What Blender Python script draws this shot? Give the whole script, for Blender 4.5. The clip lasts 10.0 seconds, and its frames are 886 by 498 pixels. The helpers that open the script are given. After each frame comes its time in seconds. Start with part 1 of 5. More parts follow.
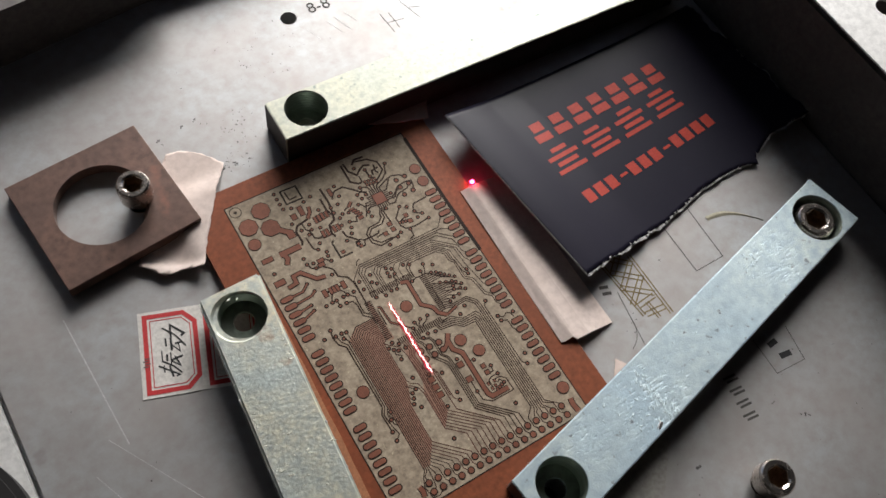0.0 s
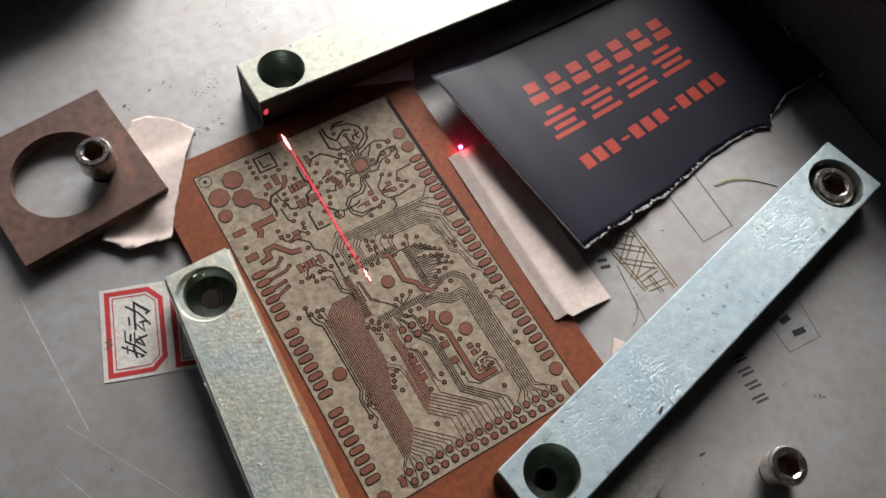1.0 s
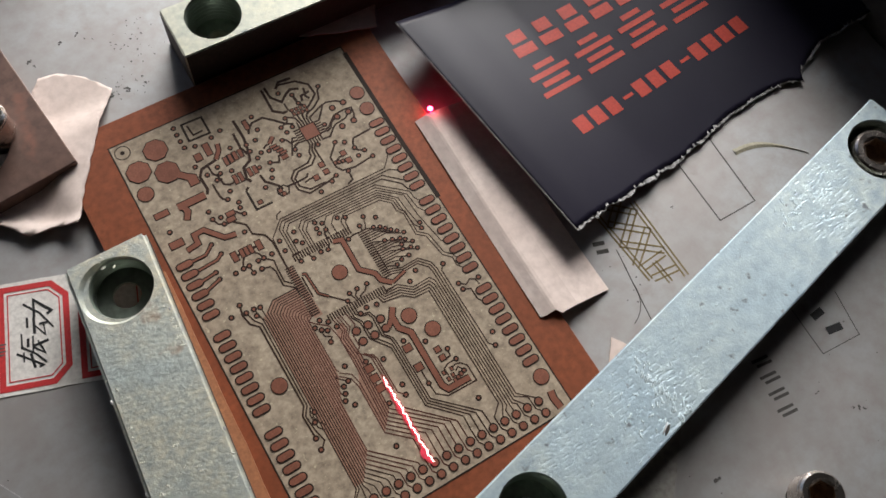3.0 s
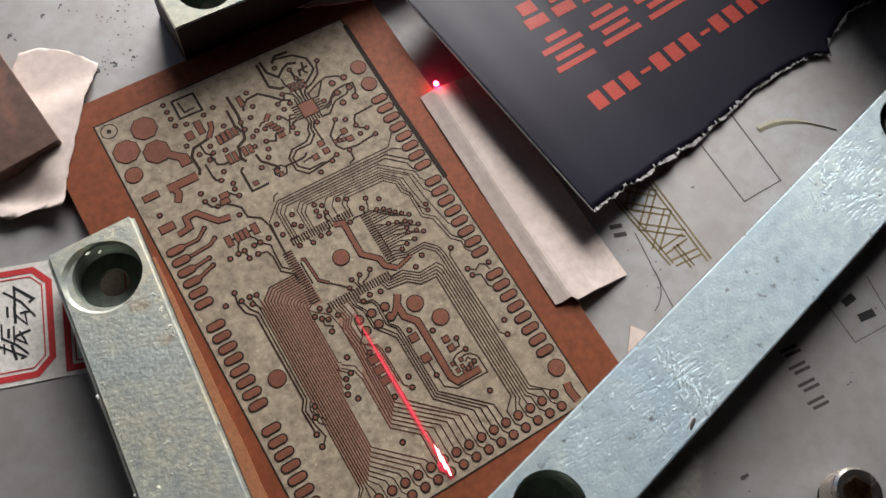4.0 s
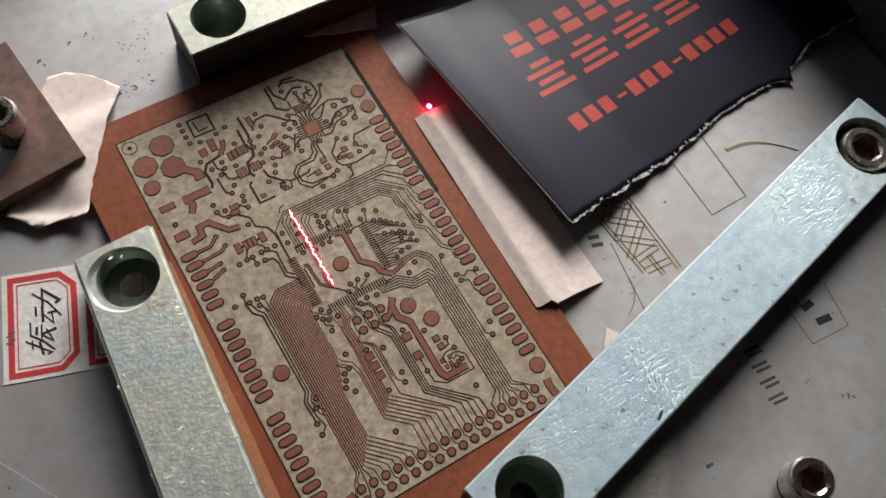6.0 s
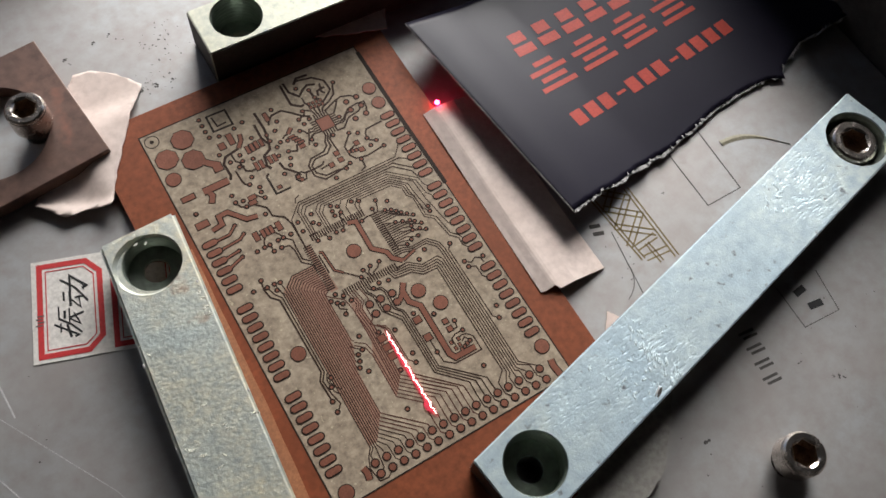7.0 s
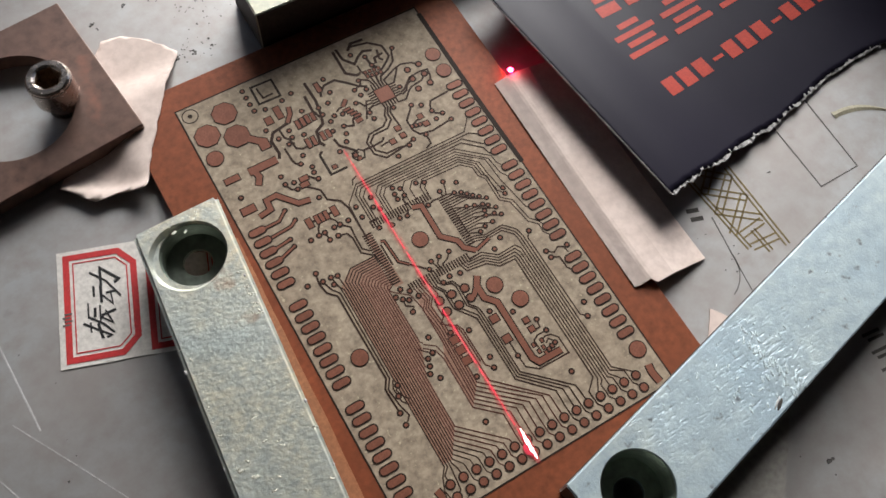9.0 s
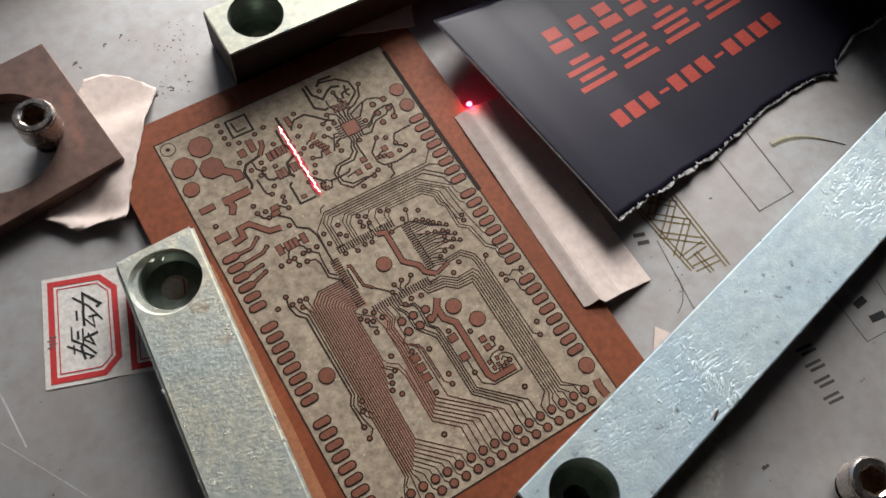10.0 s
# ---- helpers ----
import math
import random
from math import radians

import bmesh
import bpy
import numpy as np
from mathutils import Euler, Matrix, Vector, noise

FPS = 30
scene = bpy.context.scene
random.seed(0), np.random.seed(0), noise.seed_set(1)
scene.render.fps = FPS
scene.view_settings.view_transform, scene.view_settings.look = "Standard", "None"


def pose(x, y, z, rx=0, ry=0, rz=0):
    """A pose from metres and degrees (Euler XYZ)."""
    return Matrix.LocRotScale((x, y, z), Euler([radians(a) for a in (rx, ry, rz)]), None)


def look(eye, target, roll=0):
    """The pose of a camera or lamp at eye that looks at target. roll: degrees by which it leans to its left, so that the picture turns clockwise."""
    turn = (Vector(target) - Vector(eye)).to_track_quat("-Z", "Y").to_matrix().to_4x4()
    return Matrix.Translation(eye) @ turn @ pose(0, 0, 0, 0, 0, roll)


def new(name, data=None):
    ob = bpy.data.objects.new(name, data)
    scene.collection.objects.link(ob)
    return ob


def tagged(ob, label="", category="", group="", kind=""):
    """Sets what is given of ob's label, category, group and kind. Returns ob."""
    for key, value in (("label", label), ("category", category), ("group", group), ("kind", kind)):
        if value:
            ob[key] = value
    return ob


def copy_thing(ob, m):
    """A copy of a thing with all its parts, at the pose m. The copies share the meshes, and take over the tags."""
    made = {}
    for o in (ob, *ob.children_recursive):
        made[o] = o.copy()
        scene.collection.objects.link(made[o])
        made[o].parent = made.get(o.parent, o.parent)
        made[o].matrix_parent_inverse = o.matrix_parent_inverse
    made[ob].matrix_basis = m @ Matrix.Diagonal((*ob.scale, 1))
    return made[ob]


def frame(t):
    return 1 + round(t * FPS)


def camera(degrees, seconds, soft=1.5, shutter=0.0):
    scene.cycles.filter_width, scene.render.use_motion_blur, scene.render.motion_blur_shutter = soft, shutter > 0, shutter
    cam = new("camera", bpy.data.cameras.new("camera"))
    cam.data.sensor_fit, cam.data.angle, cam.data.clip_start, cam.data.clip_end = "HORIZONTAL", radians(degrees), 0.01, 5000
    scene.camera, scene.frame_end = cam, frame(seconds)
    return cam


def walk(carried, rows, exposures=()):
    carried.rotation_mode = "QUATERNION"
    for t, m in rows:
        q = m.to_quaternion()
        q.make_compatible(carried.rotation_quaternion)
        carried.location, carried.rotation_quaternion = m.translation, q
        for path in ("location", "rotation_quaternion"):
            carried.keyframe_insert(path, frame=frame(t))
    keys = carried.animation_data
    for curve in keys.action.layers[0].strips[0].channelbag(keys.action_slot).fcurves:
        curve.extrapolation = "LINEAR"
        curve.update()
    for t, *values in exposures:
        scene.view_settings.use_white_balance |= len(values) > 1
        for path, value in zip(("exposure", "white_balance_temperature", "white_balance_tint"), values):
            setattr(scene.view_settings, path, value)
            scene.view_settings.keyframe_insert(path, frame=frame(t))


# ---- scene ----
# All plan numbers are in units of U metres (half the width of the engraved circuit is 2 units).
U = 0.0133
cam = camera(54.0, 10.0, soft=1.6)
PATH = [
    (0, (-4.267, -5.196, 15.091), (-0.987, -1.775, 6.285), 13.92),
    (0.2, (-3.911, -5.132, 14.376), (-0.698, -1.733, 5.537), 13.72),
    (0.5, (-3.553, -4.723, 14.085), (-0.571, -1.505, 5.099), 13.20),
    (1, (-3.324, -5.087, 14.112), (-0.389, -1.829, 5.124), 12.06),
    (1.5, (-3.154, -4.997, 14.051), (-0.223, -1.776, 5.049), 12.06),
    (2, (-2.349, -4.623, 12.975), (0.401, -1.481, 3.889), 10.97),
    (2.5, (-2.017, -4.506, 12.579), (0.717, -1.463, 3.455), 11.66),
    (2.7, (-1.873, -4.426, 12.362), (0.797, -1.426, 3.204), 11.45),
    (4, (-1.737, -4.095, 11.214), (0.835, -1.248, 1.979), 11.63),
    (4.5, (-1.848, -4.258, 11.469), (0.757, -1.371, 2.256), 11.63),
    (5, (-1.969, -4.393, 11.979), (0.700, -1.419, 2.812), 11.76),
    (5.2, (-1.872, -4.518, 11.985), (0.813, -1.492, 2.840), 11.35),
    (6.5, (-2.256, -4.885, 12.361), (0.478, -1.751, 3.267), 10.96),
    (7, (-2.504, -5.157, 12.542), (0.274, -1.946, 3.488), 10.60),
    (7.5, (-2.657, -5.091, 12.513), (0.055, -1.918, 3.426), 10.33),
    (8, (-2.628, -4.926, 12.144), (-0.038, -1.699, 3.040), 8.65),
    (8.5, (-2.747, -4.404, 11.529), (-0.238, -1.270, 2.370), 8.73),
    (9, (-2.636, -4.116, 11.002), (-0.191, -0.960, 1.833), 7.75),
    (9.5, (-2.540, -3.895, 11.074), (0.043, -0.839, 1.909), 10.11),
    (10, (-2.464, -4.472, 11.847), (0.182, -1.251, 2.757), 8.81),
]
walk(cam, [(t, look([v * U for v in eye], [v * U for v in target], roll)) for t, eye, target, roll in PATH], [(0.0, 0.30), (0.5, 0.44), (1.0, 0.45), (1.5, 0.37), (4.5, 0.46), (7.0, 0.46), (9.0, 0.53), (10.0, 0.48)])

# ---- light: soft daylight from a bright overcast sky beyond the back wall ----
world = bpy.data.worlds.new("world")
scene.world = world
world.use_nodes = True
sky = world.node_tree.nodes.new("ShaderNodeTexSky")
sky.sky_type = "NISHITA"
sky.sun_disc = False
sky.air_density, sky.dust_density, sky.ozone_density = 0.8, 1.6, 1.0
sky.sun_elevation = radians(28)
sky.sun_rotation = radians(37.7)
background = world.node_tree.nodes["Background"]
background.inputs["Strength"].default_value = 0.06
world.node_tree.links.new(sky.outputs["Color"], background.inputs["Color"])
sun_data = bpy.data.lights.new("sun", "SUN")
sun_data.energy = 5.0
sun_data.angle = radians(38)
sun_data.color = (1.0, 0.985, 0.97)
sun = new("sun", sun_data)
sun.matrix_world = look((0.61, 0.79, 0.53), (0, 0, 0))


# ---- materials ----
def material(name, colour, rough=0.5, metal=0.0, second=None, scale=300.0, bump=0.0, bump_scale=900.0, fine=0.25,
             emit=None, power=0.0, spread=0.0, coat=0.0, stretch=(1, 1, 1), rough_var=0.12, spots=None, spot_scale=500.0, spot_size=0.2, dents=0.0, spec=0.5):
    """Principled surface: two colours mixed by large stains and fine grain, with relief, uneven gloss and optional dark spots."""
    m = bpy.data.materials.new(name)
    m.use_nodes = True
    nodes, links = m.node_tree.nodes, m.node_tree.links
    b = nodes["Principled BSDF"]
    b.inputs["Metallic"].default_value = metal
    b.inputs["Coat Weight"].default_value = coat
    b.inputs["Specular IOR Level"].default_value = spec
    if emit:
        b.inputs["Emission Color"].default_value = (*emit, 1)
        b.inputs["Emission Strength"].default_value = power
    at = nodes.new("ShaderNodeTexCoord")
    where = nodes.new("ShaderNodeMapping")
    where.inputs["Scale"].default_value = stretch
    links.new(at.outputs["Object"], where.inputs["Vector"])

    def noise_tex(s, detail=4.0):
        n = nodes.new("ShaderNodeTexNoise")
        n.inputs["Scale"].default_value = s
        n.inputs["Detail"].default_value = detail
        n.inputs["Roughness"].default_value = 0.6
        links.new(where.outputs["Vector"], n.inputs["Vector"])
        return n.outputs["Fac"]

    def mix(fac, a, c):
        n = nodes.new("ShaderNodeMix")
        n.data_type = "RGBA"
        links.new(fac, n.inputs["Factor"])
        for socket, v in ((n.inputs["A"], a), (n.inputs["B"], c)):
            if isinstance(v, tuple):
                socket.default_value = (*v, 1)
            else:
                links.new(v, socket)
        return n.outputs["Result"]

    def ramp(fac, lo, hi):
        n = nodes.new("ShaderNodeMapRange")
        n.inputs["From Min"].default_value, n.inputs["From Max"].default_value = lo, hi
        links.new(fac, n.inputs["Value"])
        return n.outputs["Result"]

    second = second or tuple(v * 0.75 for v in colour)
    big = noise_tex(scale)
    col = mix(ramp(big, 0.3, 0.7), colour, second)
    if fine:
        grain = noise_tex(scale * 9, 3.0)
        dark = mix(ramp(grain, 0.35, 0.75), col, tuple(v * (1 - fine) for v in second))
        col = dark
    if spots:
        v = nodes.new("ShaderNodeTexNoise")
        v.inputs["Scale"].default_value = spot_scale
        v.inputs["Detail"].default_value = 6.0
        links.new(where.outputs["Vector"], v.inputs["Vector"])
        col = mix(ramp(v.outputs["Fac"], 0.62 + 0.1 * (1 - spot_size), 0.72 + 0.1 * (1 - spot_size)), col, spots)
    if spread:
        info = nodes.new("ShaderNodeObjectInfo")
        hsv = nodes.new("ShaderNodeHueSaturation")
        links.new(col, hsv.inputs["Color"])
        r = nodes.new("ShaderNodeMapRange")
        r.inputs["To Min"].default_value, r.inputs["To Max"].default_value = 1 - spread, 1 + spread
        links.new(info.outputs["Random"], r.inputs["Value"])
        links.new(r.outputs["Result"], hsv.inputs["Value"])
        col = hsv.outputs["Color"]
    links.new(col, b.inputs["Base Color"])
    r = nodes.new("ShaderNodeMapRange")
    r.inputs["To Min"].default_value, r.inputs["To Max"].default_value = max(0.03, rough - rough_var), min(1, rough + rough_var)
    links.new(noise_tex(scale * 2.3), r.inputs["Value"])
    links.new(r.outputs["Result"], b.inputs["Roughness"])
    if bump:
        bm_node = nodes.new("ShaderNodeBump")
        bm_node.inputs["Strength"].default_value = 1.0
        bm_node.inputs["Distance"].default_value = bump
        links.new(noise_tex(bump_scale, 5.0), bm_node.inputs["Height"])
        last = bm_node
        if dents:
            # sharp chisel strokes in patches
            stroke = nodes.new("ShaderNodeMapping")
            stroke.inputs["Rotation"].default_value = (0, 0, radians(38))
            stroke.inputs["Scale"].default_value = (0.45, 1.5, 1)
            links.new(at.outputs["Object"], stroke.inputs["Vector"])
            n = nodes.new("ShaderNodeTexNoise")
            n.inputs["Scale"].default_value = 1300
            n.inputs["Detail"].default_value = 3.0
            links.new(stroke.outputs["Vector"], n.inputs["Vector"])
            patch = None
            for cx, cy, reach in ((7.2, 0.05, 1.0), (2.9, -0.2, 1.25), (1.5, 0.3, 0.8)):
                gap = nodes.new("ShaderNodeVectorMath")
                gap.operation = "DISTANCE"
                links.new(at.outputs["Object"], gap.inputs[0])
                gap.inputs[1].default_value = (cx * U, cy * U, 0.55 * U)
                near = ramp(gap.outputs["Value"], reach * U, reach * 0.35 * U)
                if patch is None:
                    patch = near
                else:
                    most = nodes.new("ShaderNodeMath")
                    most.operation = "MAXIMUM"
                    links.new(patch, most.inputs[0])
                    links.new(near, most.inputs[1])
                    patch = most.outputs[0]
            pits = ramp(n.outputs["Fac"], 0.55, 0.65)
            both = nodes.new("ShaderNodeMath")
            both.operation = "MULTIPLY"
            links.new(patch, both.inputs[0])
            links.new(pits, both.inputs[1])
            last = nodes.new("ShaderNodeBump")
            last.invert = True
            last.inputs["Distance"].default_value = dents
            links.new(both.outputs[0], last.inputs["Height"])
            links.new(bm_node.outputs["Normal"], last.inputs["Normal"])
        links.new(last.outputs["Normal"], b.inputs["Normal"])
    return m


STEEL = material("worn_steel_plate", (0.46, 0.482, 0.49), 0.53, 0.62, (0.405, 0.375, 0.357), 38, 0.000006, 500, 0.06, spots=(0.27, 0.235, 0.22), spot_scale=70, spot_size=0.45, spec=0.35)
ZINC = material("mottled_zinc", (0.92, 0.81, 0.57), 0.40, 0.5, (0.64, 0.71, 0.68), 58, 0.00015, 1500, 0.30, stretch=(1.1, 0.9, 1), spots=(0.46, 0.31, 0.20), spot_scale=130, spot_size=0.75)
ZINC_YELLOW = material("yellowish_zinc", (0.60, 0.58, 0.45), 0.5, 0.6, (0.50, 0.52, 0.46), 60, 0.00005, 1600, 0.25, spots=(0.17, 0.22, 0.23), spot_scale=380, spot_size=0.8, spec=0.3)
ZINC_BLUE = material("bluish_zinc", (0.75, 0.84, 0.81), 0.44, 0.42, (0.56, 0.71, 0.80), 45, 0.00006, 1900, 0.2, dents=0.00004, spots=(0.20, 0.22, 0.24), spot_scale=420, spot_size=0.85)
BAR_SIDE = material("dark_bar_steel", (0.075, 0.064, 0.055), 0.6, 0.3, (0.05, 0.044, 0.04), 120, 0.00005, 900)
ZINC_BARE = material("ground_bore", (0.42, 0.48, 0.41), 0.33, 0.6, (0.26, 0.30, 0.25), 200, 0.00004, 900, 0.2, stretch=(0.3, 0.3, 4))
RUST = material("brown_oxide_steel", (0.25, 0.145, 0.112), 0.42, 0.35, (0.16, 0.10, 0.082), 55, 0.00002, 900, 0.25, spots=(0.27, 0.13, 0.095), spot_scale=110, spot_size=0.8)
CHROME = material("nickel_screw", (0.84, 0.76, 0.70), 0.25, 1.0, (0.64, 0.57, 0.52), 300, 0.00002, 1500, 0.2)
SOCKET = material("oily_socket", (0.40, 0.27, 0.17), 0.3, 0.35, (0.12, 0.075, 0.05), 400)
COPPER = material("dull_copper", (0.33, 0.095, 0.041), 0.5, 0.15, (0.225, 0.066, 0.029), 90, 0.00001, 1500, 0.2, spec=0.3)
COPPER_EDGE = material("light_copper", (0.55, 0.24, 0.11), 0.5, 0.1, (0.42, 0.17, 0.08), 200)
LAMINATE = material("engraved_laminate", (0.48, 0.392, 0.285), 0.75, 0.0, (0.415, 0.322, 0.228), 80, 0.00005, 3000, 0.50, spots=(0.58, 0.50, 0.34), spot_scale=1300, spot_size=0.9)
FILM = material("thin_copper_film", (0.42, 0.25, 0.18), 0.65, 0.0, (0.33, 0.185, 0.125), 150, 0.00001, 2600, 0.3, spec=0.25)
BURN = material("burnt_edge", (0.036, 0.021, 0.014), 0.7, 0.0, (0.024, 0.015, 0.01), 500, spec=0.2)
TRACE = material("engraved_copper_track", (0.052, 0.024, 0.015), 0.6, 0.1, (0.034, 0.017, 0.011), 300, spec=0.2)
FRESH = material("fresh_cut_copper_track", (0.125, 0.045, 0.032), 0.6, 0.1, (0.085, 0.032, 0.023), 300, spec=0.2)
PAD = material("copper_pad", (0.29, 0.112, 0.07), 0.5, 0.15, (0.22, 0.083, 0.052), 400, 0.00001, 2000, 0.2, spread=0.12, spec=0.3)
KRAFT = material("beige_masking_paper", (0.84, 0.715, 0.655), 0.8, 0.0, (0.74, 0.605, 0.54), 60, 0.00003, 800, 0.12)
CARD = material("glossy_black_card", (0.014, 0.0125, 0.023), 0.34, 0.0, (0.018, 0.016, 0.028), 60, 0.000004, 200, 0.1, spec=0.11, rough_var=0.04)
TORN = material("torn_paper_core", (0.62, 0.61, 0.60), 0.9, 0.0, (0.30, 0.29, 0.29), 500, 0.0002, 1500, 0.35)
RED_INK = material("red_print", (0.50, 0.042, 0.018), 0.45, 0.0, (0.42, 0.034, 0.016), 200, spec=0.2)
DIRT = material("grey_dirt", (0.13, 0.12, 0.115), 0.8)
LABEL = material("white_label_paper", (0.80, 0.77, 0.72), 0.7, 0.0, (0.74, 0.70, 0.65), 120)
LABEL_RED = material("label_red_print", (0.62, 0.03, 0.035), 0.6, 0.0, (0.55, 0.03, 0.03), 200)
INK = material("black_ink", (0.02, 0.02, 0.022), 0.5)
ETCH = material("laser_etched_mark", (0.13, 0.125, 0.115), 0.7, 0.0, (0.085, 0.08, 0.075), 400, spec=0.2)
ETCH_GOLD = material("brown_laser_mark", (0.33, 0.26, 0.13), 0.75, 0.0, (0.24, 0.185, 0.095), 400, spec=0.2)
SCRATCH = material("bright_scratch", (0.72, 0.71, 0.71), 0.6, 0.2)
DARK_WALL = material("dark_grey_casting", (0.055, 0.052, 0.05), 0.6, 0.1, (0.04, 0.038, 0.036), 60, 0.00003, 500)
CASTING = material("dark_brown_casting", (0.15, 0.128, 0.122), 0.6, 0.1, (0.11, 0.095, 0.09), 60, 0.00003, 500)
WHITE_TOP = material("pale_machined_rim", (0.78, 0.77, 0.75), 0.5, 0.2, (0.70, 0.69, 0.67), 60)
RUBBER = material("black_rubber", (0.014, 0.012, 0.012), 0.6)


def glow(name, colour, power, cover):
    """Light given off by a thin cloud: it covers what lies behind it only in part."""
    m = bpy.data.materials.new(name)
    m.use_nodes = True
    nodes, links = m.node_tree.nodes, m.node_tree.links
    nodes.remove(nodes["Principled BSDF"])
    light, clear, both = nodes.new("ShaderNodeEmission"), nodes.new("ShaderNodeBsdfTransparent"), nodes.new("ShaderNodeMixShader")
    light.inputs["Color"].default_value = (*colour, 1)
    light.inputs["Strength"].default_value = power
    at, n, span = nodes.new("ShaderNodeTexCoord"), nodes.new("ShaderNodeTexNoise"), nodes.new("ShaderNodeMapRange")
    n.inputs["Scale"].default_value = 900.0
    links.new(at.outputs["Object"], n.inputs["Vector"])
    span.inputs["From Min"].default_value, span.inputs["From Max"].default_value = 0.3, 0.7
    span.inputs["To Min"].default_value, span.inputs["To Max"].default_value = cover * 0.6, min(1.0, cover * 1.35)
    links.new(n.outputs["Fac"], span.inputs["Value"])
    links.new(span.outputs["Result"], both.inputs["Fac"])
    links.new(clear.outputs["BSDF"], both.inputs[1])
    links.new(light.outputs["Emission"], both.inputs[2])
    links.new(both.outputs["Shader"], nodes["Material Output"].inputs["Surface"])
    return m


HOT = glow("white_hot_glow", (1.0, 0.68, 0.63), 4.0, 0.95)
RED_GLOW = glow("red_laser_glow", (1.0, 0.07, 0.11), 1.1, 0.45)
RED_HAZE = glow("red_laser_haze", (1.0, 0.10, 0.13), 0.6, 0.20)
RED_SPOT = glow("red_laser_spot", (1.0, 0.08, 0.13), 0.6, 0.6)
SPARK = glow("pale_spark", (0.88, 1.0, 0.94), 3.0, 0.8)
SPARK_VEIL = glow("pale_spark_veil", (0.62, 0.95, 0.82), 0.75, 0.20)
RED_DOT = material("red_laser_dot", (1, 0.1, 0.15), 0.5, emit=(1.0, 0.015, 0.06), power=80.0)
DARK_PAPER = material("grey_paper", (0.44, 0.42, 0.385), 0.8, 0.0, (0.36, 0.34, 0.31), 90, 0.00003, 700)
GRASS = material("dry_fibre", (0.56, 0.52, 0.38), 0.7)


# ---- mesh helpers ----
def part(name, bm, mat, parent=None, label="", at=None, smooth=False):
    """Links a bmesh (in plan units) as one mesh object under its thing."""
    bmesh.ops.recalc_face_normals(bm, faces=bm.faces)
    me = bpy.data.meshes.new(name)
    bm.to_mesh(me)
    bm.free()
    me.transform(Matrix.Scale(U, 4))
    me.materials.append(mat)
    if smooth:
        for p in me.polygons:
            p.use_smooth = True
    ob = new(name, me)
    if parent:
        ob.parent = parent
    if at is not None:
        ob.matrix_basis = at
    if label:
        tagged(ob, label)
    return ob


def upose(x, y, z, turn=0.0, rx=0.0, ry=0.0):
    return pose(x * U, y * U, z * U, rx, ry, turn)


def thing(name, x, y, z, label, category, group="", turn=0.0):
    e = new(name)
    e.empty_display_size = 0.005
    e.matrix_basis = upose(x, y, z, turn)
    return tagged(e, label, category, group)


def box(x0, y0, z0, x1, y1, z1, bevel=0.0, segments=2):
    bm = bmesh.new()
    bmesh.ops.create_cube(bm, size=1)
    for v in bm.verts:
        v.co = Vector(((x0, x1)[v.co.x > 0], (y0, y1)[v.co.y > 0], (z0, z1)[v.co.z > 0]))
    if bevel:
        bmesh.ops.bevel(bm, geom=bm.edges[:], offset=bevel, segments=segments, affect="EDGES")
    return bm


def cylinder(x, y, z0, z1, r, n=40, r2=None):
    bm = bmesh.new()
    bmesh.ops.create_cone(bm, cap_ends=True, segments=n, radius1=r, radius2=r if r2 is None else r2, depth=z1 - z0,
                          matrix=Matrix.Translation((x, y, (z0 + z1) / 2)))
    return bm


def join(*bms):
    out = bmesh.new()
    for b in bms:
        me = bpy.data.meshes.new("tmp")
        b.to_mesh(me)
        out.from_mesh(me)
        bpy.data.meshes.remove(me)
        b.free()
    return out


def temp(bm):
    me = bpy.data.meshes.new("tmp")
    bm.to_mesh(me)
    bm.free()
    return new("tmp", me)


def cut(bm, *cutters):
    """The solid less the cutters."""
    for c in cutters:
        a, b = temp(bm), temp(c)
        mod = a.modifiers.new("cut", "BOOLEAN")
        mod.operation, mod.object, mod.solver = "DIFFERENCE", b, "EXACT"
        bpy.context.view_layer.update()
        me = bpy.data.meshes.new_from_object(a.evaluated_get(bpy.context.evaluated_depsgraph_get()))
        bm = bmesh.new()
        bm.from_mesh(me)
        for o in (a, b):
            old = o.data
            bpy.data.objects.remove(o)
            bpy.data.meshes.remove(old)
        bpy.data.meshes.remove(me)
    return bm


def slab(outline, z0, z1, rough=0.0):
    """A solid with that outline between two heights."""
    bm = bmesh.new()
    low = [bm.verts.new((x, y, z0)) for x, y in outline]
    high = [bm.verts.new((x, y, z1)) for x, y in outline]
    bm.faces.new(high)
    bm.faces.new(low[::-1])
    for i in range(len(outline)):
        j = (i + 1) % len(outline)
        bm.faces.new((low[i], low[j], high[j], high[i]))
    return bm


def ragged(points, closed, step, amount, seed):
    """A line broken into short uneven steps, like torn paper."""
    rng = random.Random(seed)
    out = []
    pts = list(points) + ([points[0]] if closed else [])
    for a, b in zip(pts, pts[1:]):
        a, b = Vector(a), Vector(b)
        n = max(1, int((b - a).length / step))
        side = Vector((-(b - a).y, (b - a).x)).normalized()
        for i in range(n):
            out.append(tuple(a.lerp(b, i / n) + side * rng.uniform(-amount, amount) * (i > 0)))
    if not closed:
        out.append(tuple(points[-1]))
    return out


